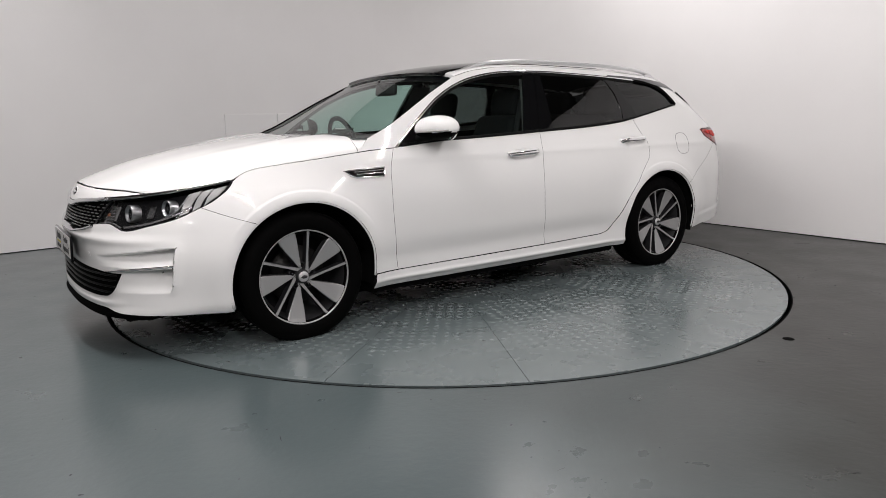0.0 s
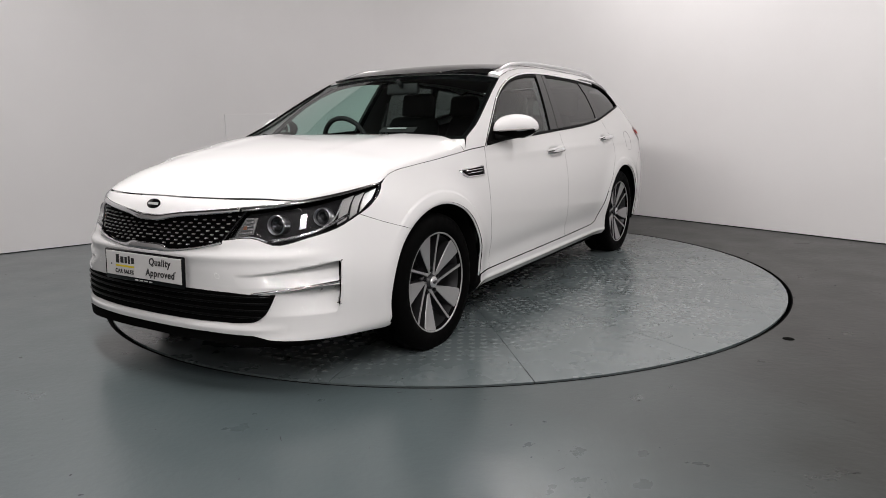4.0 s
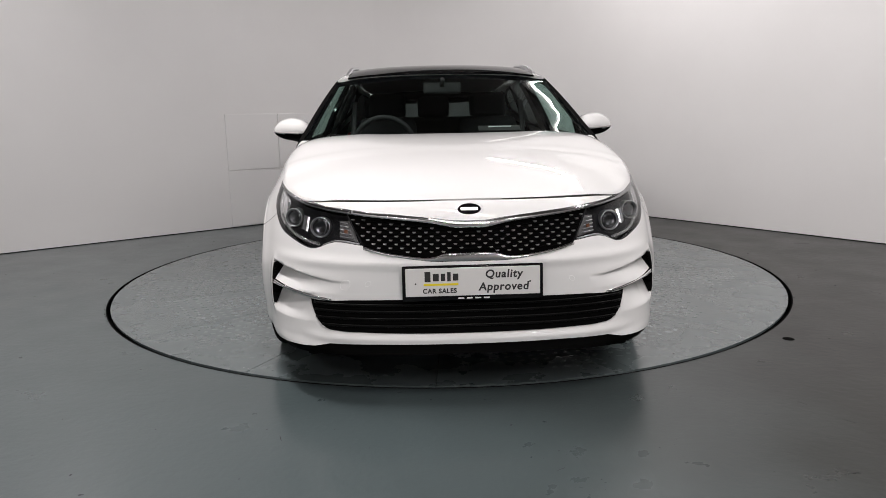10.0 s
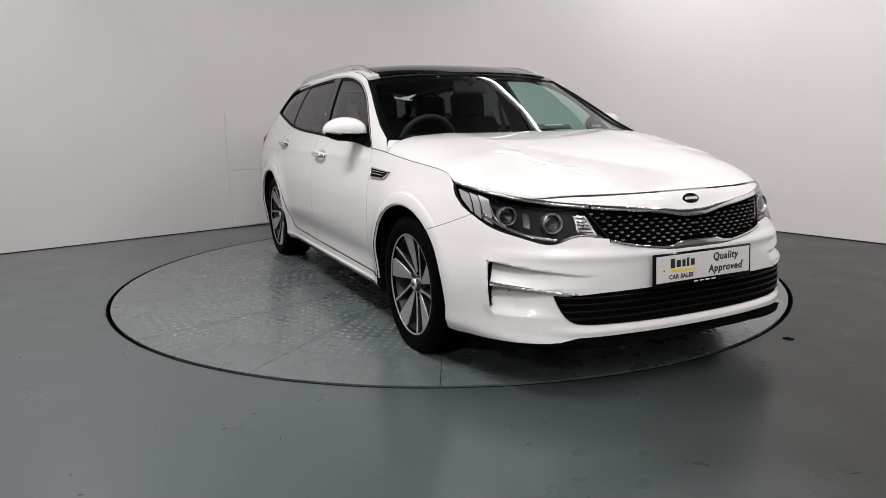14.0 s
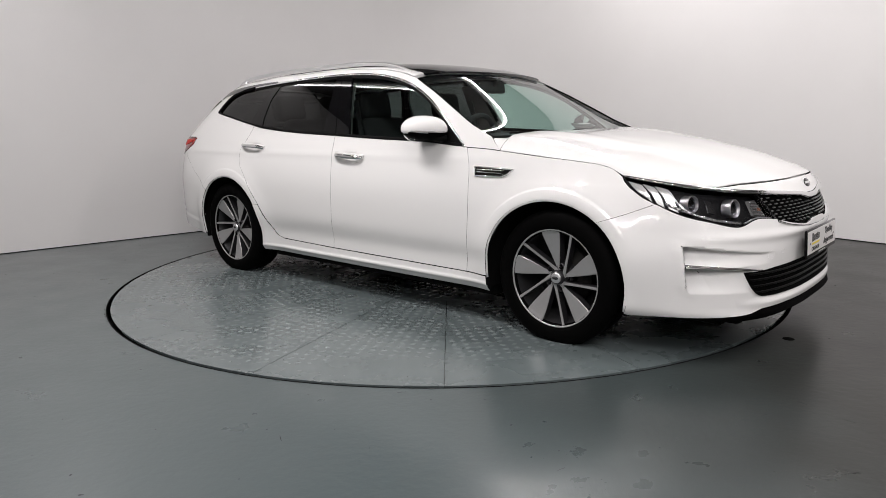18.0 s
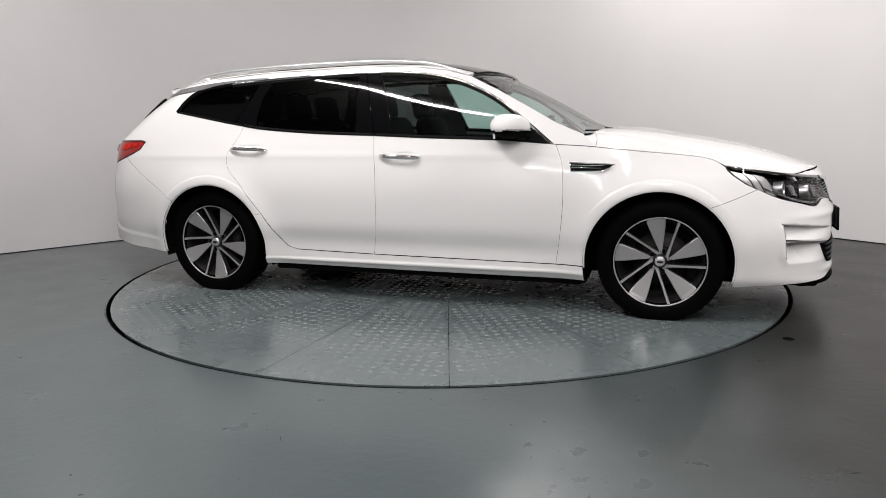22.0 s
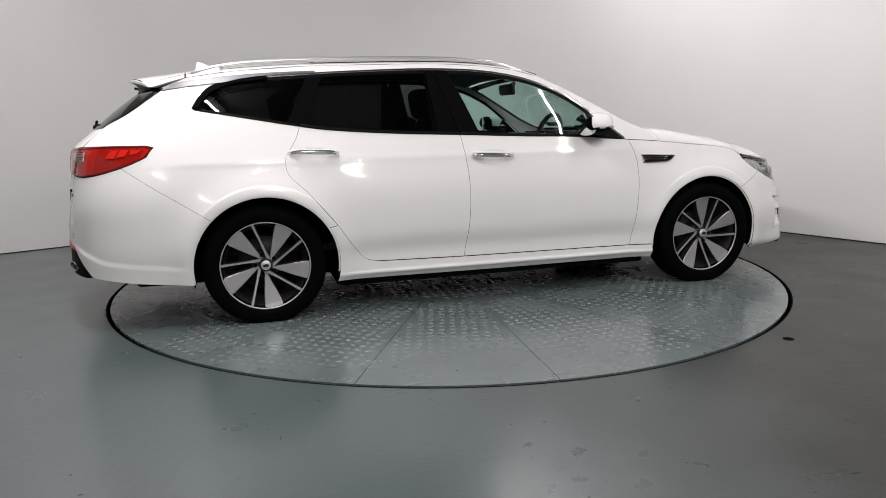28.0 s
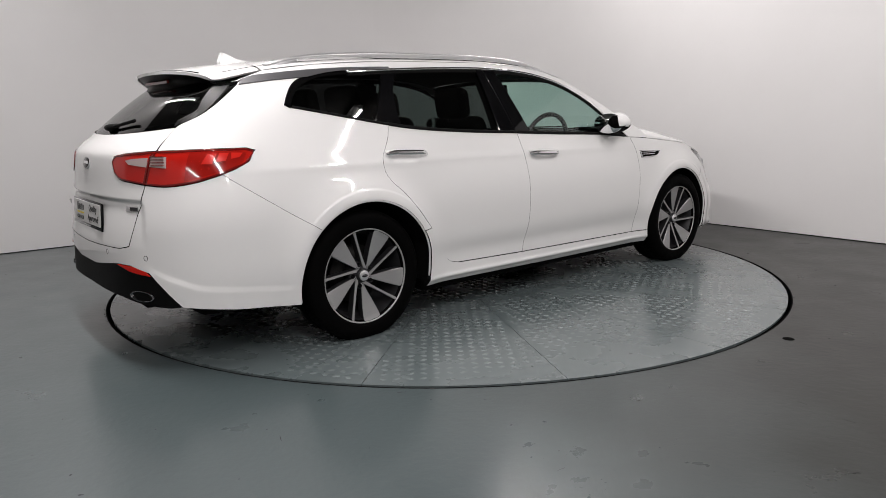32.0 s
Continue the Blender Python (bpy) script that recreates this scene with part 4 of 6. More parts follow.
# mesh lines between the dots
for r in range(10):
    z = 0.6132 + r * 0.0145
    pts = [(s, z + 0.0026 * math.sin(s * 138)) for s in np.arange(2.42, S_NOSE, 0.007)]
    pts = [p for p in pts if inside(np.array([p]), inset(GRILLE, 0.007))[0]]
    if len(pts) > 4:
        if pts[-1][0] > 2.8:
            pts[-1] = (S_NOSE, pts[-1][1])
        line = WRAP.at(np.array(pts), -0.009)
        if abs(line[-1][1]) < 0.02:
            line[-1][1] = 0
            line = np.concatenate([line, (line * np.array([1, -1, 1]))[::-1][1:]])
            rod("grille_bar", line, 0.002, INTAKE, body, "", 6)
        else:
            rod("grille_bar", line, 0.002, INTAKE, body, "", 6)
            rod("grille_bar", line, 0.002, INTAKE, body, "", 6, mirror=True)


for m in (False, True):
    s = -1 if m else 1
    plate("fog_slot", NOSE, FOG, DARK, bumper, "black corner vent slot", thick=0, lift=-0.0004, gap=0, mirror=m, step=0.006)
    strip("bumper_trim", WRAP, smooth([(1.975, 0.446), (2.08, 0.441), (2.223, 0.431), (2.32, 0.421), (2.40, 0.413)]), 0.011, 0.012, CHROME, bumper, "chrome bumper blade", lift=-0.009, mirror=m)
    # headlight
    OUT = chain(smooth(LAMP_TOP, 0.03), [(2.44, 0.69), (2.486, 0.626)], smooth(LAMP_LOW, 0.03))
    lamp = plate("headlight", WRAP, OUT, LAMP_DARK, body, "black-lined headlight with two round projectors and chrome details", thick=0.01, lift=-0.045, gap=0.0, mirror=m)
    g = plate("lens", WRAP, OUT, LENS, lamp, "clear headlight lens", thick=0, lift=0.001, gap=0.001, mirror=m)
    g.visible_shadow = False
    strip("lens_rim", WRAP, OUT, 0.004, 0.002, LAMP_DARK, lamp, "", lift=-0.003, mirror=m, close=True)
    for sc, zc, rad in ((2.272, 0.690, 0.040), (2.092, 0.713, 0.037)):
        c = WRAP.at(np.array([[sc, zc]]), -0.026)[0] * np.array([1, s, 1])
        n = Vector(WRAP.normal(np.array([[sc, zc]]))[0] * np.array([1, s, 1]))
        n = (n + Vector((2.2, 0, 0))).normalized()
        q = n.to_track_quat("Z", "Y").to_matrix().to_4x4()
        for nm, prof, mt, lb in (("projector_ring", [(rad * 0.84, -0.01), (rad * 0.92, 0.014), (rad, 0.016), (rad * 1.04, 0.012), (rad * 1.03, -0.03)], SATIN, "chrome projector ring"), ("projector", [(0.0001, 0.016), (rad * 0.3, 0.015), (rad * 0.55, 0.010), (rad * 0.66, 0.002)], LENS, "glass projector bulb"), ("projector_back", [(0.0001, 0.001), (rad * 0.45, 0.001), (rad * 0.5, 0.005), (rad * 0.6, 0.005), (rad * 0.66, 0.0005), (rad * 0.90, 0.001)], PROJECTOR, "dark chrome projector back")):
            ob = lathe(nm, prof, mt, lamp, lb, 24, "z")
            ob.data.transform(Matrix.Translation(c) @ q)
    low, top = sp(*sorted(LAMP_LOW[2:])), sp(*sorted(LAMP_TOP))
    for a, b in ((1.896, 0.046), (1.946, 0.036), (1.986, 0.044)):
        plate("day_light", WRAP, [(a + 0.004, float(low(a)) + 0.012), (a + b - 0.004, float(low(a + b)) + 0.012), (a + b + 0.006, float(top(a + b)) - 0.020), (a + 0.006, float(top(a)) - 0.013)], CLEAR_CELL, lamp, "clear daytime light cell", thick=0.01, lift=-0.012, gap=0.002, mirror=m)
    plate("turn_signal", WRAP, [(2.37, 0.655), (2.45, 0.642), (2.41, 0.722), (2.36, 0.72)], CELL_DARK, lamp, "ribbed grey turn signal", thick=0.01, lift=-0.028, gap=0.001, mirror=m)
    for k in range(5):
        strip("signal_rib", WRAP, [(2.375 - 0.001 * k + u, 0.66 + 0.013 * k - 0.1 * u) for u in np.linspace(0.0, 0.055 - 0.006 * k, 5)], 0.003, 0.003, SATIN, lamp, "", lift=-0.02, mirror=m)
    plate("amber_bulb", WRAP, [(2.395, 0.672), (2.410, 0.671), (2.408, 0.683), (2.396, 0.685)], AMBER, lamp, "amber bulb cover", thick=0.006, lift=-0.012, gap=0, mirror=m)
    plate("middle_reflector", WRAP, [(2.155, 0.674), (2.182, 0.668), (2.186, 0.726), (2.160, 0.730)], BROW, lamp, "chrome reflector between the projectors", thick=0.012, lift=-0.026, gap=0.001, mirror=m)
    strip("lamp_frame", WRAP, smooth([(2.085, 0.668), (2.045, 0.698), (2.034, 0.730), (2.030, 0.768)], 0.01), 0.006, 0.004, SATIN, lamp, "satin frame line inside the headlight", lift=-0.014, mirror=m)
    LED_LINE = smooth([(2.282, 0.6225), (2.22, 0.630), (2.145, 0.6445), (2.05, 0.679), (1.985, 0.712)], 0.01)
    strip("led_tray", WRAP, LED_LINE, 0.014, 0.003, BROW, lamp, "dark chrome tray of the lower light strip", lift=-0.014, mirror=m)
    for q in LED_LINE[2:-2:2]:
        plate("led_cell", WRAP, [(q[0] - 0.0075, q[1]), (q[0] + 0.0075, q[1] - 0.005), (q[0] + 0.008, q[1] + 0.001), (q[0] - 0.007, q[1] + 0.005)], CELL_DARK, lamp, "small clear light cell", thick=0.004, lift=-0.009, gap=0, step=0.01, mirror=m)
    strip("lamp_blade", WRAP, smooth([(2.462, 0.634), (2.36, 0.640), (2.30, 0.622)]), 0.006, 0.004, SATIN, lamp, "satin light blade", lift=-0.014, mirror=m)
    # parking sensors and towing cap
    for sc, zc, rad in ((2.56, 0.483, 0.011), (2.19, 0.50, 0.010)):
        strip("parking_sensor", NOSE, [(sc + rad * math.cos(a), zc + rad * math.sin(a)) for a in np.linspace(0, 2 * math.pi, 17)[:-1]], 0.0025, 0.0006, LAMP_WHITE, bumper, "round parking sensor", mirror=m, close=True)
strip("towing_cap", NOSE, [(2.465 + 0.022 * math.cos(a), 0.475 + 0.02 * math.sin(a)) for a in np.linspace(0, 2 * math.pi, 25)[:-1]], 0.002, 0.0006, LAMP_WHITE, bumper, "round towing eye cap", mirror=True, close=True)


# badges: plain ovals with bars
def badge(at, turn, w, h, parent):
    def oval(name, k, z0, z1, mat, lb):
        prof = [(k, z0), (k, z1 * 0.7), (k * 0.96, z1), (0.0001, z1)]
        ob = lathe(name, prof, mat, parent, lb, 36, "z")
        ob.data.transform(Matrix.Translation(at) @ turn @ Matrix.Diagonal((w, h, 1, 1)))
    oval("badge_rim", 1.0, 0, 0.004, SILVER, "chrome oval badge rim")
    oval("badge_field", 0.86, 0, 0.0055, BLACK_GLOSS, "black badge field")
    ob = block("badge_bar", (1.25 * w, 0.42 * h, 0.002), (0, 0, 0), SILVER, parent, "plain silver badge shape", 0)
    ob.data.transform(Matrix.Translation(at) @ turn @ pose(0, 0, 0.0062))


FACE_FRONT = Matrix(((0, 0, 1, 0), (1, 0, 0, 0), (0, 1, 0, 0), (0, 0, 0, 1)))
FACE_REAR = Matrix(((0, 0, -1, 0), (-1, 0, 0, 0), (0, 1, 0, 0), (0, 0, 0, 1)))
badge((2.272, 0, 0.757), FACE_FRONT @ pose(0, 0, 0, -24), 0.052, 0.026, body)


# show plates with readable words; the firm's name stays a plain dark shape
def words(text, size, at, turn, mat, parent, name="lettering", shear=0.12, bold=0.004):
    c = bpy.data.curves.new(name, "FONT")
    c.body, c.size, c.extrude, c.shear, c.offset, c.align_x = text, size, 0.0006, shear, bold, "CENTER"
    c.space_character = 1.12
    ob = new(name, c)
    dg = bpy.context.evaluated_depsgraph_get()
    me = bpy.data.meshes.new_from_object(ob.evaluated_get(dg))
    bpy.data.objects.remove(ob)
    me.materials.clear()
    me.materials.append(mat)
    me.transform(turn @ pose(*at))
    ob = new(name, me)
    ob.parent = parent
    return tagged(ob, "dark printed words " + text)


def show_plate(turn, parent):
    p = block("show_plate", (0.530, 0.134, 0.012), (0, 0, 0), BLACK_GLOSS, parent, "black-framed show plate reading Quality Approved", 0.005)
    p.data.transform(turn)
    q = block("plate_face", (0.505, 0.106, 0.003), (0, 0.005, 0.0065), PLATE_WHITE, p, "white plate face", 0.001)
    q.data.transform(turn)
    words("Quality", 0.042, (0.115, 0.018, 0.0085), turn, PRINT_BLACK, p, bold=0.0011)
    words("Approved", 0.042, (0.115, -0.030, 0.0085), turn, PRINT_BLACK, p, bold=0.0011)
    words("CAR SALES", 0.024, (-0.125, -0.036, 0.0085), turn, PRINT_BLACK, p, shear=0, bold=0.0008)
    for dx, w, dz, h in ((-0.045, 0.022, 0, 0.038), (-0.014, 0.022, -0.006, 0.028), (0.013, 0.016, -0.006, 0.028), (0.035, 0.013, -0.002, 0.034), (0.060, 0.020, -0.006, 0.026)):
        b = block("name_bar", (w, h, 0.001), (-0.125 + dx, 0.026 + dz * 0.5, 0.0085), PRINT_BLACK, p, "dark printed shape", 0)
        b.data.transform(turn)
    b = block("name_underline", (0.130, 0.008, 0.001), (-0.12, -0.004, 0.0085), PRINT_YELLOW, p, "yellow printed underline", 0)
    b.data.transform(turn)
    for k in range(4):
        b = block("name_bar", (0.022, 0.005, 0.001), (-0.045 + 0.032 * k, -0.0580, 0.0068), PRINT_WHITE, p, "small pale printed bar", 0)
        b.data.transform(turn)
    for sx in (-1, 1):
        d = lathe("plate_screw", [(0.0001, 0.0098), (0.003, 0.0096), (0.0035, 0.008)], PRINT_BLACK, p, "", 10, "z", (sx * 0.215, 0.0, 0))
        d.data.transform(turn)


show_plate(Matrix.Translation((2.356, 0.004, 0.492)) @ FACE_FRONT @ pose(0, 0, 0, -3), body)

# tail
TL_OUT = chain([(-2.364, 0.977), (-2.159, 0.982), (-1.936, 0.982)], smooth([(-1.936, 0.982), (-1.888, 0.968), (-1.922, 0.926), (-2.0, 0.896), (-2.065, 0.876), (-2.22, 0.841), (-2.34, 0.829), (-2.438, 0.8345)], 0.02))
TL_IN = chain(smooth([(-2.664, 0.93), (-2.642, 0.949), (-2.561, 0.963), (-2.45, 0.971), (-2.37, 0.9765)], 0.02), smooth([(-2.443, 0.835), (-2.53, 0.844), (-2.618, 0.857), (-2.651, 0.88)], 0.02))
REAR_BUMPER = chain(smooth([(-2.065, 0.872), (-2.22, 0.837), (-2.34, 0.825), (-2.4405, 0.8305)], 0.03), [(-2.4855, 0.76), (-2.5235, 0.705), (-2.5975, 0.5585), (-2.676, 0.5425)], [(-S_TAIL, 0.5305), (-S_TAIL, 0.437), (-3.0, 0.437), (-2.715, 0.472), (-2.6, 0.474), (-2.47, 0.450), (-2.38, 0.37), (-2.302, 0.300)],
                    [(-2.05, 0.265), (float(s_of_x(-1.775, 0.243)), 0.243)], xz(*arch(-1.39, 190.6, 135.5)), REAR_SEAM[::-1])
TAILGATE = chain([(-S_TAIL, 0.532), (-2.676, 0.544), (-2.600, 0.560), (-2.526, 0.705), (-2.488, 0.76), (-2.443, 0.831)], smooth([(-2.446, 0.831), (-2.53, 0.840), (-2.618, 0.853), (-2.655, 0.876)], 0.02), [(-2.668, 0.93)], smooth([(-2.646, 0.952), (-2.561, 0.966), (-2.45, 0.975), (-2.368, 0.980)], 0.02),
                 smooth([(-2.368, 0.980), (-2.373, 1.077)]), smooth([(-2.373, 1.077), (-2.55, 1.062), (-2.76, 1.052), (-S_TAIL, 1.047)], 0.03))
REAR_PANE_T = chain(smooth([(-S_TAIL, 1.049), (-2.76, 1.054), (-2.55, 1.064), (-2.373, 1.081)], 0.03), smooth([(-2.373, 1.088), (-2.322, 1.120), (-2.294, 1.146), (-2.284, 1.184), (-2.287, 1.228), (-2.301, 1.262)]), [(-2.5, 1.29), (-S_TAIL, 1.305)])
DIFFUSER = chain([(-S_TAIL, 0.435), (-3.0, 0.435), (-2.715, 0.470), (-2.6, 0.472), (-2.47, 0.448), (-2.38, 0.368), (-2.302, 0.298), (-2.36, 0.292), (-2.5, 0.300), (-2.7, 0.318), (-S_TAIL, 0.325)])


foot_line = lambda a: np.interp(a, (1.75, 1.87, 2.09, 2.233, 2.315, 2.389, 2.464), (0.312, 0.320, 0.344, 0.365, 0.395, 0.420, 0.450))


def tail_skin(s, z):
    """The tail with its lip above the plate and a soft shelf over the bumper's foot."""
    p = wrap(s, z)
    a = np.abs(s)
    shelf = np.clip((0.764 - z) / 0.010, 0, 1) * np.clip((z - 0.55) / 0.2, 0, 1) * np.clip((a - 2.47) / 0.03, 0, 1)
    foot, crease = foot_line(a), 0.642 - 0.047 * np.clip(2.275 - a, 0, 1)
    q = np.clip((z - foot) / 0.035, 0, 1)
    scoop = np.clip((crease - z) / (crease - foot - 0.035), 0, 1) * q * q * (3 - 2 * q) * np.clip((a - 1.76) / 0.12, 0, 1) * np.clip((2.50 - a) / 0.14, 0, 1)
    d = -0.013 * shelf - 0.007 * scoop
    o = np.stack([p[..., 0] * 0.35, p[..., 1] * 0.55, 0 * p[..., 2]], -1)
    o = o / np.linalg.norm(o, axis=-1, keepdims=True)
    return p + o * d[..., None]


TAIL = Surf(tail_skin, (0, 0, 0))
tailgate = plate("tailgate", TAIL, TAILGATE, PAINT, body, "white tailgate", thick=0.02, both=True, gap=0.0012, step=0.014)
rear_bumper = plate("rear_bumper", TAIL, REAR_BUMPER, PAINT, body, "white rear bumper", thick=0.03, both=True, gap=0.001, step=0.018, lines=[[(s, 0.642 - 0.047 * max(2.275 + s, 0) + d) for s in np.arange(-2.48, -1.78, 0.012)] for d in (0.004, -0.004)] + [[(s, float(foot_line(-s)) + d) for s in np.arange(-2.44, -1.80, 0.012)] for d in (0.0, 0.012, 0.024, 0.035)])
g = plate("rear_window", WRAP, REAR_PANE_T, PRIVACY, tailgate, "dark rear window", thick=0, both=True, gap=0.001, lift=-0.004)
BORDER = smooth([(-2.395, 1.096), (-2.338, 1.132), (-2.316, 1.165), (-2.316, 1.205), (-2.338, 1.252)])
both_sides(lambda m: strip("rear_window_border", WRAP, BORDER, np.linspace(0.032, 0.085, len(BORDER)), 0.002, LOUVRE, tailgate, "black window border", lift=-0.002, mirror=m))
strip("rear_window_border", WRAP, smooth([(-2.38, 1.090), (-2.55, 1.074), (-2.76, 1.063), (-S_TAIL, 1.058)], 0.03), 0.022, 0.001, BLACK_GLOSS, tailgate, "black window border", lift=-0.006, both=True)


def fin_skin(s, z):
    """The black corner under the spoiler's tip, standing out behind the pillar."""
    return wrap(s, z) - np.stack([0.036 * np.clip((np.asarray(z, float) - 1.12) / 0.13, 0, 1) + 0 * s, 0 * s, 0 * s], -1)


both_sides(lambda m: plate("spoiler_fin", Surf(fin_skin, (0, 0, 0)), [(-2.292, 1.268), (-2.281, 1.226), (-2.279, 1.183), (-2.290, 1.144), (-2.305, 1.128), (-2.335, 1.150), (-2.358, 1.20), (-2.375, 1.262)], LOUVRE, tailgate, "black corner below the spoiler", thick=0.036, gap=0.001, step=0.02, mirror=m))
plate("tail_inner", WRAP, chain([(-2.0, 0.32), (-S_TAIL, 0.32), (-S_TAIL, 1.03), (-2.40, 1.05), (-1.95, 0.97)]), DARK, body, "dark inner tail", thick=0, lift=-0.035, both=True, step=0.08)
plate("diffuser", WRAP, DIFFUSER, BLACK, rear_bumper, "black bumper foot", thick=0.03, both=True, gap=0.001, lift=-0.006)
block("diffuser_floor", (0.5, 1.15, 0.02), (-2.13, 0, 0.285), DARK, rear_bumper, "dark bumper underside", 0.005)
for m in (False, True):
    s = -1 if m else 1
    tl = plate("tail_light", WRAP, TL_OUT, RED, body, "red tail light wrapping the corner", thick=0.02, lift=0.002, gap=0.001, mirror=m)
    ti = plate("tail_light_inner", WRAP, TL_IN, RED, tailgate, "red tail light on the tailgate", thick=0.02, lift=0.002, gap=0.001, mirror=m)
    strip("lens_border", WRAP, dense(inset(TL_OUT, 0.004), 0.02), 0.008, 0.002, RED_DARK, tl, "dark lens border", lift=0.002, mirror=m, close=True)
    strip("lens_border", WRAP, dense(inset(TL_IN, 0.004), 0.02), 0.008, 0.002, RED_DARK, ti, "dark lens border", lift=0.002, mirror=m, close=True)
    plate("dark_panel", WRAP, [(-2.20, 0.972), (-1.96, 0.972), (-1.925, 0.962), (-1.95, 0.922), (-2.02, 0.896), (-2.245, 0.848)], RED_MID, tl, "deep red lens panel", thick=0.003, lift=0.0025, gap=0.001, mirror=m)
    for cell in ([(-2.117, 0.962), (-2.071, 0.962), (-2.100, 0.918), (-2.153, 0.918)], [(-2.062, 0.963), (-2.014, 0.964), (-2.034, 0.930), (-2.085, 0.924)], [(-2.004, 0.964), (-1.945, 0.962), (-1.964, 0.943), (-2.008, 0.936)]):
        plate("red_cell", WRAP, cell, RED_BRIGHT, tl, "bright red light cell", thick=0.004, lift=0.008, gap=0.001, step=0.015, mirror=m)
    plate("white_cell", WRAP, [(-2.378, 0.956), (-2.302, 0.953), (-2.312, 0.904), (-2.392, 0.910)], TAIL_CELL, tl, "ribbed clear reversing cell", thick=0.004, lift=0.008, gap=0.001, mirror=m)
    for k in range(4):
        strip("cell_rib", WRAP, [(-2.383 + 0.017 * j, 0.916 + 0.012 * k) for j in range(5)], 0.003, 0.003, RED_DARK, tl, "", lift=0.010, mirror=m)
    plate("white_cell", WRAP, [(-2.545, 0.936), (-2.50, 0.944), (-2.398, 0.950), (-2.412, 0.908), (-2.52, 0.918)], TAIL_CELL, ti, "clear lamp cell", thick=0.004, lift=0.006, gap=0.001, mirror=m)
    plate("reflector", WRAP, [(-2.715, 0.468), (-2.60, 0.471), (-2.50, 0.455), (-2.47, 0.436), (-2.60, 0.446)], RED_BRIGHT, rear_bumper, "red bumper reflector", thick=0.01, lift=0.002, gap=0, mirror=m)
    c = wrap(-2.530, 0.340) * np.array([1, s, 1]) + np.array([0.012, 0, 0])
    tip = lathe("exhaust_tip", [(0.040, -0.10), (0.046, 0.0), (0.048, 0.012), (0.043, 0.012), (0.040, -0.09)], BROW, body, "flat oval dark chrome exhaust tip", 28, "x", (0, 0, 0), -1)
    tip.data.transform(Matrix.Translation(c) @ pose(0, 0, 0, 0, 0, s * -22) @ Matrix.Diagonal((1, 1.6, 0.5, 1)))
    for sc in (2.487, 2.82):
        strip("parking_sensor", TAIL, [(-sc + 0.011 * math.cos(a), 0.515 + 0.011 * math.sin(a)) for a in np.linspace(0, 2 * math.pi, 17)[:-1]], 0.0028, 0.0006, GREY_ALLOY, rear_bumper, "round parking sensor", mirror=m, close=True)
    # mud flap behind the sill
    block("mud_flap", (0.025, 0.07, 0.05), (-1.0, s * 0.80, 0.205), INTAKE, body, "black mud flap", 0.006)
show_plate(Matrix.Translation((-2.452, 0.0, 0.665)) @ FACE_REAR @ pose(0, 0, 0, -4), tailgate)
badge((-2.432, 0, 0.915), FACE_REAR @ pose(0, 0, 0, -14), 0.060, 0.032, tailgate)
model_badge = plate("model_badge", TAIL, [(-2.608, 0.713), (-2.52, 0.713), (-2.52, 0.734), (-2.608, 0.734)], CHROME, tailgate, "small chrome badge of plain bars", thick=0.004, lift=0.004, gap=0, mirror=True)
plate("badge_field", TAIL, [(-2.572, 0.716), (-2.523, 0.716), (-2.523, 0.731), (-2.572, 0.731)], GREY_ALLOY, tailgate, "dark field of the badge", thick=0.002, lift=0.0055, gap=0, mirror=True)
block("model_badge", (0.006, 0.18, 0.022), (-2.44, 0.42, 0.70), CHROME, tailgate, "small chrome badge of plain bars", 0.002, (0, 0, -10))
wp = [(-2.315, 0.0, 1.075), (-2.305, -0.10, 1.088), (-2.27, -0.28, 1.112)]
rod("rear_wiper", smooth(wp, 0.03), 0.008, BLACK, tailgate, "black rear wiper", 8)
wiper_cap = lathe("wiper_cap", [(0.0001, 0.034), (0.03, 0.030), (0.045, 0.012), (0.05, -0.02)], BLACK, tailgate, "black wiper cap", 20, "x", (0, 0, 0), -1)
wiper_cap.data.transform(Matrix.Translation((-2.302, -0.02, 1.080)) @ Matrix.Diagonal((1, 1.3, 0.42, 1)))

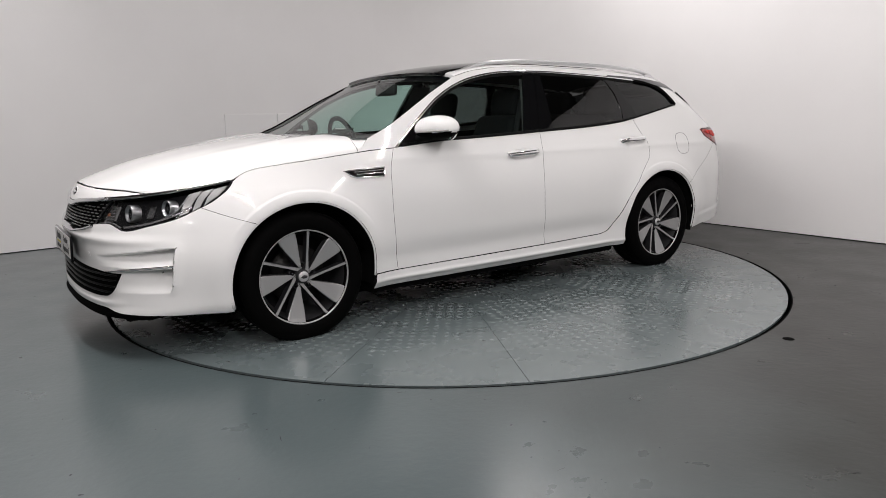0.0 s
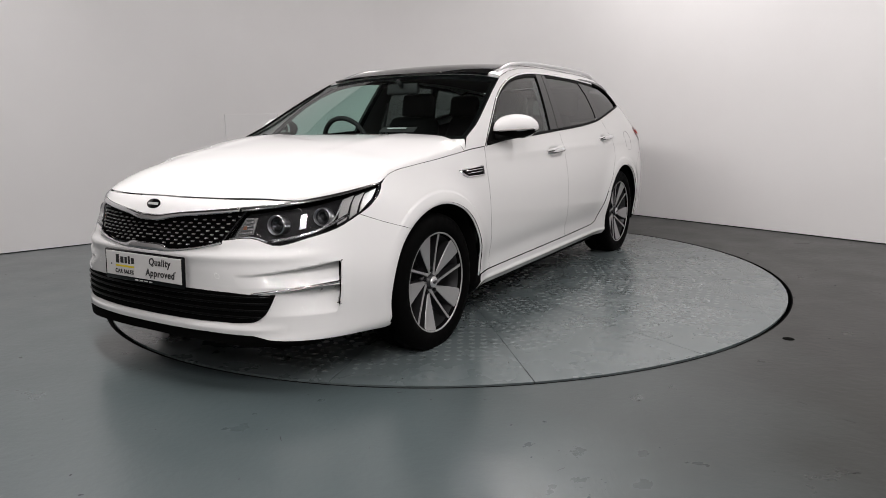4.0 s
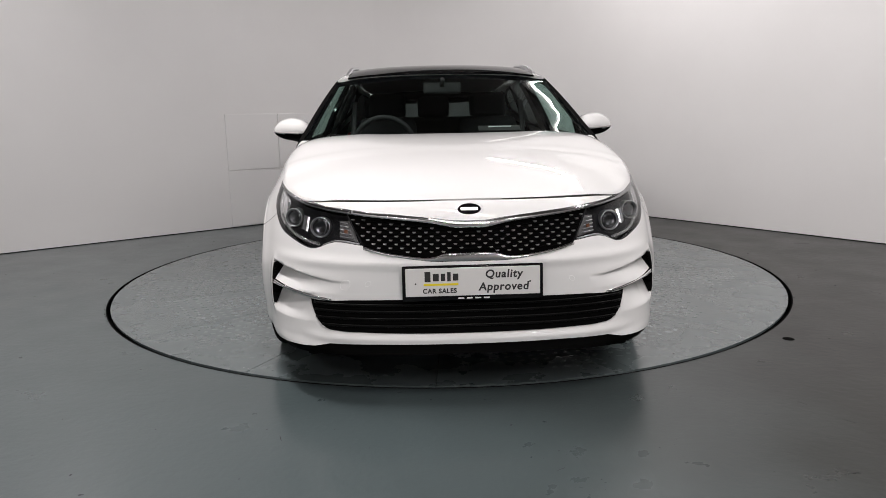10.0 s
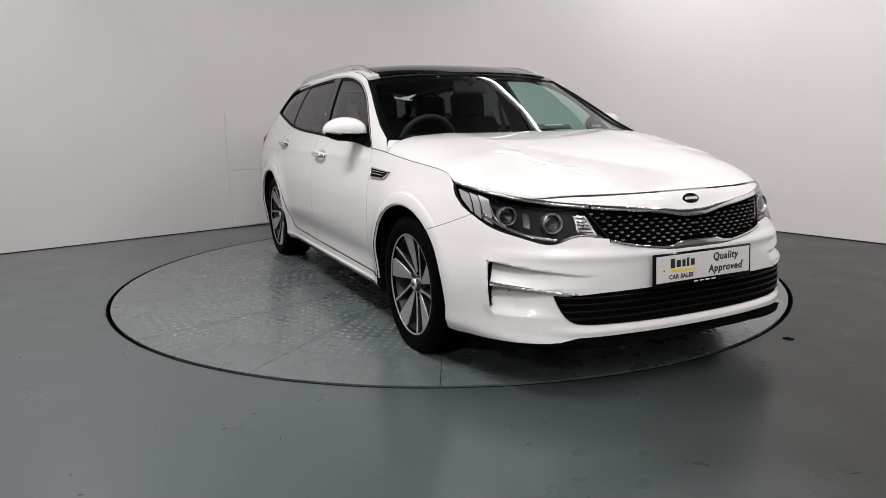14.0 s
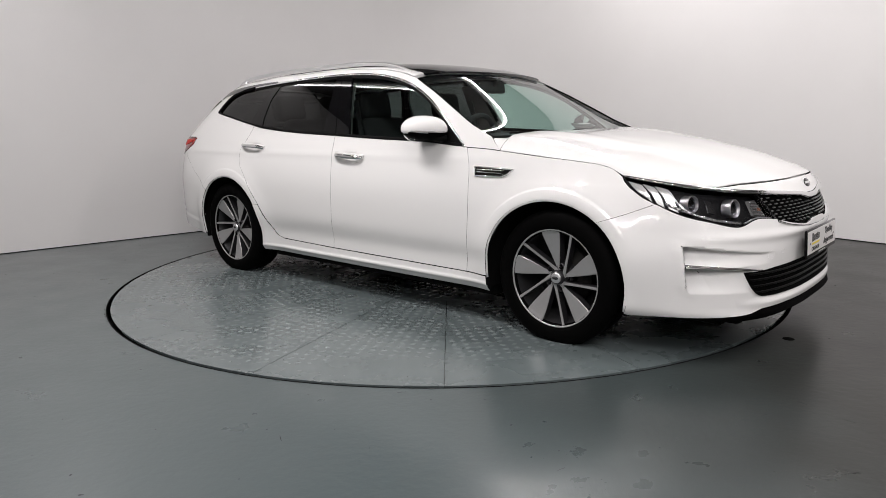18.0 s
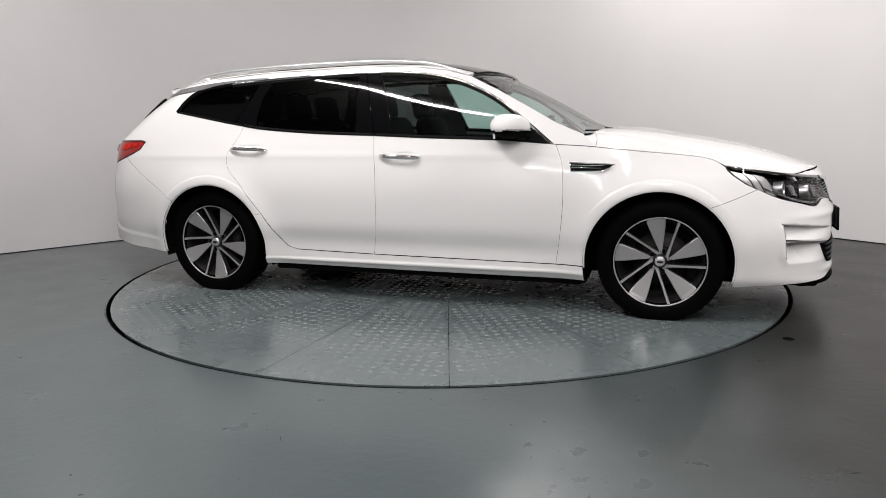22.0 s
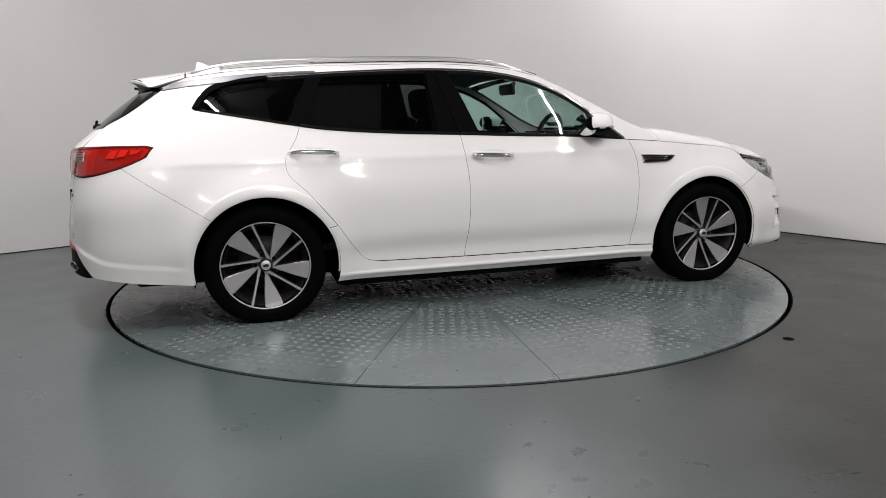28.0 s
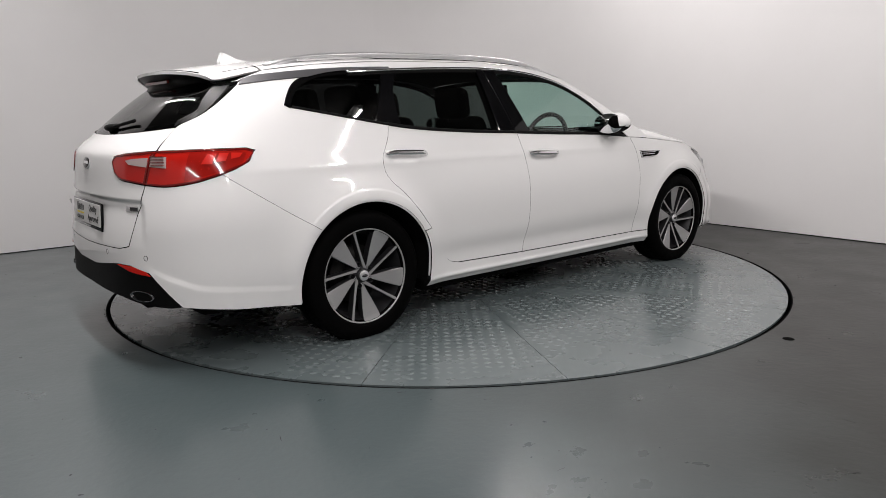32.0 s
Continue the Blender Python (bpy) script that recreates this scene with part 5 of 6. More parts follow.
# roof rails and fin antenna
for m in (False, True):
    s = -1 if m else 1
    xs = np.linspace(0.24, -1.72, 50)
    top = sp((-1.72, 1.375), (-1.6, 1.408), (-1.42, 1.432), (-0.86, 1.457), (-0.38, 1.462), (-0.03, 1.443), (0.12, 1.412), (0.24, 1.372))
    ye, ze = roof_edge(xs)
    line = np.stack([xs, s * (ye - 0.045 - 0.012 * np.clip((xs + 1.3) / -0.4, 0, 1)), top(xs) - 0.012], -1)
    rail = rod("roof_rail", line, 0.0145, RAIL, body, "satin aluminium roof rail", 10, 0.85)
    for x0, x1 in ((0.24, 0.07), (-1.56, -1.72)):
        x = np.linspace(x0, x1, 8)
        ye, ze = roof_edge(x)
        yy = s * (ye - 0.045)
        a = np.stack([x, yy, top(x) - 0.018], -1)
        b = np.stack([x, yy, ze - 0.012], -1)
        V = np.concatenate([a + np.array([0, 0.011, 0]), a - np.array([0, 0.011, 0]), b - np.array([0, 0.016, 0]), b + np.array([0, 0.016, 0])])
        F = [((i) + 8 * k, (i + 1) + 8 * k, (i + 1) + 8 * ((k + 1) % 4), i + 8 * ((k + 1) % 4)) for i in range(7) for k in range(4)] + [(0, 8, 16, 24), (31, 23, 15, 7)]
        add_mesh("rail_foot", V, F, RAIL, rail, "satin rail foot")
    strip("roof_groove", Surf(lambda x, w: roof_skin(x, w), (0, 0, 1)), [(x, s * 0.895) for x in np.linspace(-1.9, 0.25, 40)], 0.012, 0.0006, BLACK, body, "black roof groove")
fin = np.array([(-1.71, 1.468), (-1.68, 1.462), (-1.63, 1.436), (-1.55, 1.424), (-1.52, 1.410), (-1.72, 1.398), (-1.725, 1.42)])
V = [(x, sg * (0.006 + 0.020 * np.clip((1.475 - z) / 0.07, 0, 1)), z) for sg in (1, -1) for x, z in fin]
F = [tuple(range(7)), tuple(reversed(range(7, 14)))] + [(i, 7 + i, 7 + (i + 1) % 7, (i + 1) % 7) for i in range(7)]
add_mesh("fin_antenna", V, F, PAINT, body, "white shark-fin antenna", flat=True)

# handles, vents, mirrors, fuel flap
for m in (False, True):
    s = -1 if m else 1
    for key, x0, x1, zc in (("f", -0.202, 0.062, 0.868), ("r", -1.242, -0.968, 0.909)):
        xs = np.linspace(x0, x1 - 0.01, 18)
        sgn = np.linspace(0, 1, 18)
        lift = 0.030 * np.clip(np.sin(sgn * math.pi) * 2.2, 0, 1)
        zz = zc + 0.006 + 0.010 * (sgn - 0.5) * -1
        p = PLAIN.at(np.stack([xs, zz], 1), lift + 0.002) * np.array([1, s, 1])
        h = rod("door_handle", p, 0.0115 + 0.003 * np.sin(sgn * math.pi), CHROME, doors[key, m], "chrome-trimmed door handle", 10, 0.7, up=(0, 1, 0))
        p2 = PLAIN.at(np.stack([xs, zz + 0.011], 1), lift + 0.001) * np.array([1, s, 1])
        rod("handle_cap", p2, 0.0085, PAINT, doors[key, m], "white handle top", 8, 0.9, up=(0, 1, 0))
    VENT = [(0.912, 0.850), (1.158, 0.839), (1.125, 0.812), (1.09, 0.799), (0.922, 0.797)]
    vent = plate("fender_vent", SIDE, VENT, DARK, body, "black fender vent with chrome frame", thick=0.006, lift=0.003, gap=0, mirror=m)
    strip("vent_frame", SIDE, dense(inset(VENT, 0.003), 0.02), 0.006, 0.006, CHROME, vent, "chrome vent frame", lift=0.004, mirror=m, close=True)
    for z0, x1 in ((0.833, 1.10), (0.820, 1.085)):
        strip("vent_bar", SIDE, [(x, z0 - 0.02 * (x - 0.95)) for x in np.linspace(0.925, x1, 8)], 0.0045, 0.005, CHROME, vent, "chrome vent bar", lift=0.004, mirror=m)
    # mirror
    c = Vector((0.580, s * 0.917, 1.042))
    bm = bmesh.new()
    bmesh.ops.create_uvsphere(bm, u_segments=28, v_segments=18, radius=1)
    for v in bm.verts:
        x, y, z = v.co
        f = lambda q, e: math.copysign(abs(q) ** e, q)
        x, y, z = f(x, 0.8), f(y, 0.75), f(z, 0.8)
        wy = 0.113 * (1 - 0.12 * z)
        xx = (0.105 if x > 0 else 0.082) * x * (1 - 0.22 * max(-z, 0)) - 0.035 * y * 1.0
        v.co = Vector((xx * (1 - 0.2 * max(y, 0)), s * y * wy, 0.066 * z * (1.08 if z > 0 else 0.95) * (1 - 0.30 * max(y, 0) ** 1.5) + 0.006 * y))
    for f in bm.faces:
        f.smooth = True
        q = f.calc_center_median()
        f.material_index = 1 if q.z < -0.018 or q.x + 0.31 * abs(q.y) * (1 if q.y * s > 0 else -1) < -0.052 else 0
    bm.transform(Matrix.Translation(c))
    me = bpy.data.meshes.new("door_mirror")
    bm.to_mesh(me)
    bm.free()
    me.materials.append(PAINT)
    me.materials.append(INTAKE)
    mir = new("door_mirror", me)
    mir.parent = doors["f", m]
    tagged(mir, "white door mirror with black foot")
    rod("mirror_foot", [(0.66, s * 0.82, 0.985), (0.64, s * 0.86, 0.99), (0.615, s * 0.90, 1.0)], [0.03, 0.026, 0.03], BLACK, doors["f", m], "black mirror foot", 10, 0.8)
    ob = lathe("mirror_glass", [(0.0001, 0.0), (1.0, 0.0), (1.0, -0.01)], MIRROR, doors["f", m], "mirror glass", 28, "x", (0, 0, 0), -1)
    ob.data.transform(Matrix.Translation(c + Vector((-0.080, 0, 0.0))) @ pose(0, 0, 0, 0, 0, s * -14) @ Matrix.Diagonal((1, 0.100, 0.064, 1)))
    line = [(0.580 + 0.107 * (1 - abs(y) ** 2.5) ** 0.4 * (1 - 0.2 * max(y, 0)) - 0.035 * y, s * (0.917 + 0.115 * y), 1.026 + 0.006 * y) for y in np.linspace(-0.45, 0.92, 12)]
    rod("mirror_signal", line, 0.005, CLEAR_CELL, doors["f", m], "clear mirror indicator strip", 8)
FLAP = [(-1.655 + 0.072 * math.copysign(abs(math.cos(a)) ** 0.7, math.cos(a)), 0.882 + 0.075 * math.copysign(abs(math.sin(a)) ** 0.7, math.sin(a))) for a in np.linspace(0, 2 * math.pi, 33)[:-1]]
strip("fuel_flap_joint", SIDE, FLAP, 0.0028, 0.0004, GREY_ALLOY, body, "joint round the fuel flap", close=True)


# wheels
def wheel(x, s):
    w = new("wheel")
    w.parent = car
    tagged(w, "alloy wheel with machined spokes and black tyre")
    c = (x, s * 0.786, 0.320)
    R = 0.3335
    tyre = lathe("tyre", [(0.228, 0.085), (0.236, 0.100), (0.262, 0.112), (0.292, 0.113), (0.316, 0.106), (0.329, 0.094), (R, 0.075), (R, 0.012), (R - 0.006, 0.010), (R - 0.006, 0.004), (R, 0.002), (R, -0.07), (0.32, -0.105), (0.27, -0.112), (0.23, -0.09)], RUBBER, w, "black low-profile tyre", 72, "y", c, s)
    for v in tyre.data.vertices:  # flattened where it stands
        v.co.z = max(v.co.z, 0.0006)
    lathe("rim", [(0.244, 0.092), (0.247, 0.101), (0.242, 0.104), (0.2365, 0.102), (0.235, 0.097)], MACHINED, w, "machined alloy rim", 72, "y", c, s)
    lathe("rim_barrel", [(0.2355, 0.098), (0.224, 0.07), (0.208, 0.03), (0.200, -0.06), (0.05, -0.06)], GREY_ALLOY, w, "dark grey rim barrel", 48, "y", c, s)
    lathe("brake_disc", [(0.06, 0.0), (0.150, 0.0), (0.150, -0.02), (0.06, -0.02)], DISC_STEEL, w, "steel brake disc", 40, "y", c, s)
    lathe("hub", [(0.0001, 0.080), (0.029, 0.080), (0.034, 0.074), (0.038, 0.064), (0.044, 0.048), (0.075, 0.030), (0.075, 0.0)], GREY_ALLOY, w, "dark grey wheel hub", 40, "y", c, s)
    lathe("hub_cap", [(0.0001, 0.089), (0.021, 0.0885), (0.026, 0.086), (0.0285, 0.076)], RAIL, w, "silver hub cap with dark oval", 28, "y", c, s)
    ob = lathe("hub_badge", [(0.0001, 0.0905), (1.0, 0.0900), (1.0, 0.084)], GREY_ALLOY, w, "dark oval badge", 24, "y", (0, 0, 0), s)
    ob.data.transform(Matrix.Translation(c) @ Matrix.Diagonal((0.017, 1, 0.008, 1)))
    base = (68 if s > 0 else 11) if x > 0 else 46

    def bar(name, p0, p1, widths, label):
        """A spoke from p0 near the hub to p1 at the rim, both as radius and angle: machined face, dark flanks."""
        a, b = (Vector((q[0] * math.cos(q[1]), q[0] * math.sin(q[1]))) for q in (p0, p1))
        d = (b - a).normalized()
        n = Vector((-d.y, d.x))
        V, N = [], 9
        for j in range(N):
            t = j / (N - 1)
            ww = float(np.interp(t, np.linspace(0, 1, len(widths)), widths))
            y = 0.064 + 0.034 * t ** 1.3
            m = a + (b - a) * t
            for q, h in ((-1.0, -0.045), (-1.0, -0.003), (-0.92, 0.0), (0.92, 0.0), (1.0, -0.003), (1.0, -0.045)):
                e = m + n * ww * q
                if e.length > 0.2385:
                    e *= 0.2385 / e.length
                V.append((c[0] + s * e.x, c[1] + s * (y + h), c[2] + e.y))
        F = [(j * 6 + i, j * 6 + i + 1, (j + 1) * 6 + i + 1, (j + 1) * 6 + i) for j in range(N - 1) for i in range(5)] + [(5, 4, 3, 2, 1, 0), tuple((N - 1) * 6 + i for i in range(6))]
        return add_mesh(name, V, F, [MACHINED, GREY_ALLOY], w, label, flat=True, slots=[0 if i in (1, 2, 3) else 1 for j in range(N - 1) for i in range(5)] + [1, 1])

    for k in range(5):
        a = radians(base + 72 * k)
        bar("wide_spoke", (0.030, a + 0.35), (0.243, a), (0.006, 0.0085, 0.0155, 0.0225, 0.030, 0.037, 0.043, 0.0485, 0.051), "wide machined spoke")
        bar("thin_spoke", (0.034, a + radians(29.4 + 47)), (0.241, a + radians(29.4)), (0.010, 0.007, 0.006, 0.006, 0.0065, 0.0075), "thin machined spoke")
        aa = a + radians(23.3)
        at = (c[0] + s * 0.056 * math.cos(aa), c[1], c[2] + 0.056 * math.sin(aa))
        lathe("nut_pocket", [(0.0001, 0.052), (0.013, 0.052), (0.0155, 0.066), (0.0175, 0.067), (0.0175, 0.03)], GREY_ALLOY, w, "dark nut pocket", 16, "y", at, s)
        lathe("wheel_nut", [(0.0001, 0.074), (0.005, 0.073), (0.0085, 0.069), (0.0100, 0.062), (0.0100, 0.04)], BLACK_GLOSS, w, "black wheel nut", 12, "y", at, s)
    return w


for x in (1.4025, -1.4025):
    for s in (1, -1):
        wheel(x, s)


# cabin
def seat(x, y, w, rear=False):
    st = block("cabin_seat", (0.50, w, 0.20), (x, y, 0.50), SEAT, car, "black cloth seat", 0.06, segments=3)
    block("backrest", (0.16, w, 0.64), (x - 0.33, y, 0.80), SEAT, st, "black backrest", 0.06, (0, -18, 0), 3, (0.8, 0.82))
    heads = (0.0,) if not rear else (-0.45, 0.0, 0.45)
    for dy in heads:
        block("headrest", (0.10, 0.27, 0.19), (x - 0.475, y + dy, 1.185), SEAT, st, "black headrest", 0.045, (0, -10, 0), 3)
        for q in (-0.05, 0.05):
            rod("headrest_post", [(x - 0.45, y + dy + q, 1.04), (x - 0.47, y + dy + q, 1.12)], 0.006, CHROME, st, "steel headrest post", 8)


seat(0.10, 0.37, 0.50)
seat(0.10, -0.37, 0.50)
seat(-0.75, 0.0, 1.32, True)
block("dashboard", (0.42, 1.42, 0.26), (0.78, 0, 0.83), CABIN, car, "black dashboard", 0.07, (0, 6, 0), 3)
block("instrument_hood", (0.20, 0.36, 0.08), (0.66, -0.37, 0.955), CABIN, car, "black instrument hood", 0.03, (0, 8, 0), 3)
block("centre_console", (0.9, 0.22, 0.28), (0.25, 0, 0.52), CABIN, car, "black centre console", 0.04)
block("cabin_floor", (2.6, 1.5, 0.04), (-0.4, 0, 0.38), CABIN, car, "dark cabin floor", 0.01)
block("boot_floor", (0.9, 1.1, 0.04), (-1.75, 0, 0.62), CABIN, car, "dark boot floor", 0.01)
block("boot_cover", (0.75, 1.15, 0.02), (-1.58, 0, 0.98), CABIN, car, "dark boot cover", 0.005)
sw = [(0.50 + 0.05 * math.sin(a), -0.37 + 0.185 * math.cos(a), 0.93 + 0.178 * math.sin(a)) for a in np.linspace(0, 2 * math.pi, 33)]
wheel_ring = rod("steering_wheel", sw, 0.016, CABIN, car, "black steering wheel", 8, 1.0, up=(1, 0, 0.2))
block("steering_boss", (0.05, 0.16, 0.13), (0.53, -0.37, 0.92), CABIN, wheel_ring, "black steering wheel boss", 0.03, (0, 16, 0), 3)
block("steering_spoke", (0.02, 0.34, 0.035), (0.515, -0.37, 0.925), CABIN, wheel_ring, "black steering wheel spoke", 0.008, (0, 16, 0))
block("rear_view_mirror", (0.035, 0.24, 0.075), (0.36, 0, 1.285), CABIN, car, "black rear-view mirror", 0.015, (0, -8, 0), 3)
rod("mirror_stalk", [(0.37, 0, 1.30), (0.42, 0, 1.335)], 0.015, CABIN, car, "black mirror stalk", 8)
sheet("roof_lining", roof_skin, 20, 21, LINING, car, "pale roof lining", 0.0, u=(-1.85, 0.26), v=(-0.95, 0.95), lift=-0.04)
for m in (False, True):
    s = -1 if m else 1
    plate("pillar_lining", SIDE, chain([(-0.14, 0.97), (-0.27, 1.36), (-0.42, 1.36), (-0.40, 0.97)]), LINING, car, "grey pillar lining", thick=0.0, lift=-0.05, gap=0, mirror=m)
    plate("door_lining", SIDE, [(0.75, 0.45), (0.70, 0.955), (-0.24, 0.985), (-0.24, 0.45)], CABIN, car, "black door lining", thick=0.0, lift=-0.06, gap=0, mirror=m)
    rod("seat_belt", [(-0.30, s * 0.60, 1.22), (-0.22, s * 0.62, 0.9), (-0.15, s * 0.64, 0.6)], 0.02, CABIN, car, "black seat belt", 6, 0.2)
block("windscreen_sticker", (0.004, 0.24, 0.05), (0.86, 0.30, 1.035), PRINT_BLACK, windscreen, "dark sticker with a pale bar", 0, (0, -58, 0))
block("sticker_bar", (0.002, 0.13, 0.008), (0.868, 0.30, 1.045), PRINT_WHITE, windscreen, "pale printed bar", 0, (0, -58, 0))

for ob in car.children:
    ob.matrix_local = Matrix.Translation((OX, OY, 0)) @ ob.matrix_local


# ---- the room ----
def setting(ob, label="", category=""):
    return tagged(ob, label, category, kind="structure")


CORNER, LEFT, RIGHT = Vector((0.606, 4.495)), Vector((-0.785, -0.62)).normalized(), Vector((0.624, -0.781)).normalized()
LONG_L, LONG_R, COVE = 9.5, 11.0, 1.8
END_L, END_R = CORNER + LEFT * LONG_L, CORNER + RIGHT * LONG_R
END_X = END_L + RIGHT * LONG_R

# the floor is one sheet with a round pit for the turntable
TABLE_R, GAP_R = 2.240, 2.261
V, F, n = [], [], 144
for r in (GAP_R, 2.9, 4.5, 9.0, 20.0):
    V += [(r * math.cos(2 * math.pi * i / n), r * math.sin(2 * math.pi * i / n), 0) for i in range(n)]
for k in range(4):
    F += [(k * n + i, (k + 1) * n + i, (k + 1) * n + (i + 1) % n, k * n + (i + 1) % n) for i in range(n)]
k = len(V)
# the pit's wall is blackened to stand for shade inside the gap
V += [(GAP_R * math.cos(2 * math.pi * i / n), GAP_R * math.sin(2 * math.pi * i / n), -0.12) for i in range(n)]
F += [(i, (i + 1) % n, k + (i + 1) % n, k + i) for i in range(n)]
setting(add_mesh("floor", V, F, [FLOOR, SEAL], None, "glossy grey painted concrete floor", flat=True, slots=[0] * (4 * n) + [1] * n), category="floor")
setting(lathe("pit_floor", [(0.0001, -0.119), (GAP_R, -0.119)], SEAL, None, "dark pit under the turntable", 72, "z"), category="floor")
ring = lathe("pit_edge", [(GAP_R - 0.002, 0.0015), (GAP_R + 0.002, 0.0022), (GAP_R + 0.005, 0.0)], SEAL, None, "dark worn edge of the pit", 144, "z")
setting(ring, category="floor")


def wall_line(points, height, name, label, mat=WALL, thick=0.15, centre=Vector((0, -1)), base=0.0):
    V, F = [], []
    for i, p in enumerate(points):
        a = points[max(i - 1, 0)]
        b = points[min(i + 1, len(points) - 1)]
        d = (b - a).normalized()
        nrm = Vector((-d.y, d.x))
        if nrm.dot(centre - p) > 0:
            nrm = -nrm
        q = p + nrm * thick
        V += [(p.x, p.y, base), (p.x, p.y, height), (q.x, q.y, height), (q.x, q.y, base)]
    m = len(points)
    for i in range(m - 1):
        F += [(4 * i + k, 4 * i + 4 + k, 4 * i + 4 + (k + 1) % 4, 4 * i + (k + 1) % 4) for k in range(4)]
    F += [(0, 1, 2, 3), tuple(4 * (m - 1) + k for k in (3, 2, 1, 0))]
    ob = add_mesh(name, V, F, mat, None, label)
    bm = bmesh.new()
    bm.from_mesh(ob.data)
    bmesh.ops.recalc_face_normals(bm, faces=bm.faces)
    for e in bm.edges:
        e.smooth = e.calc_face_angle(0) < 0.5
    bm.to_mesh(ob.data)
    bm.free()
    return setting(ob, category="wall")


# two walls that meet in a wide rounded corner
a0, b0 = CORNER + LEFT * COVE, CORNER + RIGHT * COVE
curve = [a0 * (1 - t) ** 2 + CORNER * 2 * t * (1 - t) + b0 * t * t for t in np.linspace(0, 1, 25)]
wall_line([END_L, a0], CEILING, "wall_1", "plain white painted wall")
wall_line(curve, CEILING, "wall_2", "white rounded wall corner")
wall_line([b0, END_R], CEILING, "wall_3", "plain white painted wall")
wall_line([END_R, END_X], CEILING, "wall_4", "plain grey painted wall", HALL_WALL)
wall_line([END_X, END_L], CEILING, "wall_5", "plain grey painted wall", HALL_WALL)
setting(block("ceiling", (30, 30, 0.1), (0, 0, CEILING + 0.05), CEIL, None, "plain dark ceiling", 0), category="ceiling")
# dirty line where wall meets floor
for name, pts in (("wall_joint_1", [END_L, a0]), ("wall_joint_2", curve), ("wall_joint_3", [b0, END_R])):
    inner = [p + (Vector((0, -1)) - p).normalized() * 0.004 for p in pts]
    setting(wall_line(inner, 0.007, name, "dark dirty joint along the wall", SEAL, 0.004), category="trim")

# square white boards fixed low on the wall
nl = Vector((-LEFT.y, LEFT.x))
if nl.dot(Vector((0, 0)) - CORNER) < 0:
    nl = -nl
start = CORNER + LEFT * (CORNER - Vector((-2.307, 2.201))).length
boards = []
for i in range(2):
    for j in range(2):
        p = start - LEFT * (0.352 + i * 0.578) + nl * 0.006
        b = block("wall_board", (0.566, 0.012, 0.572), (0, 0, 0), BOARD, None, "square white board fixed to the wall", 0.003)
        b.data.transform(Matrix.Rotation(math.atan2(LEFT.y, LEFT.x), 4, "Z"))
        b.location = (p.x, p.y, 0.302 + j * 0.584)
        tagged(b, category="board", group="boards on the wall")

# tube lamps under the ceiling, housings for the added fill tubes included
for x, y, turn, watts in TUBES:
    lampbox = tagged(new("tube_lamp"), "white ceiling lamp with one fluorescent tube", "lamp", "ceiling lamps")
    lampbox.matrix_world = pose(x, y, CEILING, 0, 0, turn)
    block("housing", (2.36, 0.10, 0.05), (0, 0, -0.025), LAMP_WHITE, lampbox, "white lamp housing", 0.006)
    rod("tube", [(-1.15, 0, -0.085), (1.15, 0, -0.085)], 0.014, TUBE_GLOW, lampbox, "glowing tube", 10)
    for e in (-1.16, 1.16):
        block("socket", (0.02, 0.04, 0.07), (e, 0, -0.07), LAMP_WHITE, lampbox, "white tube socket", 0.003)

# specks, chips and scratches in the floor paint
rnd = random.Random(11)
V, F = [], []


def chip(x, y, r, stretch=1.0, turn=0.0, z=0.0008):
    k = len(V)
    m = 7
    for i in range(m):
        g = 2 * math.pi * i / m
        q = r * rnd.uniform(0.6, 1.2)
        a, b = q * math.cos(g) * stretch, q * math.sin(g)
        V.append((x + a * math.cos(turn) - b * math.sin(turn), y + a * math.sin(turn) + b * math.cos(turn), z))
    F.append(tuple(range(k, k + m)))


for _ in range(240):
    g, r = rnd.uniform(0, 2 * math.pi), rnd.uniform(2.3, 4.4)
    chip(r * math.cos(g), r * math.sin(g), rnd.choice((0.002, 0.003, 0.003, 0.005)), rnd.uniform(1, 2.2), rnd.uniform(0, 3))
for _ in range(110):  # broken paint along the pit's edge
    g = rnd.uniform(0, 2 * math.pi)
    chip((GAP_R + 0.010) * math.cos(g), (GAP_R + 0.010) * math.sin(g), rnd.uniform(0.002, 0.005), 2.5, g + math.pi / 2, 0.003)
for x, y, turn in ((1.35, -2.47, -1.0), (1.44, -2.64, -0.9), (1.25, -3.0, 0.2), (0.35, -2.95, 0.6), (-0.6, -2.7, 1.9), (-0.2, -2.3, 0.1), (2.6, 0.4, -0.7), (2.9, 0.2, -0.6), (2.5, 0.7, -0.8)):
    chip(x, y, 0.0022, 12, turn)
tagged(add_mesh("paint_chips", V, F, CHIP, None, "dark chips and scratches in the floor paint", flat=True), category="chips", kind="stuff")
socket = tagged(lathe("floor_socket", [(0.0001, 0.002), (0.024, 0.002), (0.028, 0.0)], SEAL, None, "small black floor cap beside the turntable", 20, "z"), category="cap")
socket.location = (1.67, -1.697, 0)

# the turntable: sixteen tread plates round a middle plate
table = tagged(new("turntable"), "round grey painted turntable of tread plates in the floor", "turntable")
add_mesh("base_disc", [(0.0, 0.0, -0.012)] + [((TABLE_R - 0.002) * math.cos(2 * math.pi * i / 96), (TABLE_R - 0.002) * math.sin(2 * math.pi * i / 96), -0.012) for i in range(96)], [(0, 1 + i, 1 + (i + 1) % 96) for i in range(96)], SEAL, table, "dark disc under the plates", flat=True)
INNER, SEAM = 0.84, 0.0016


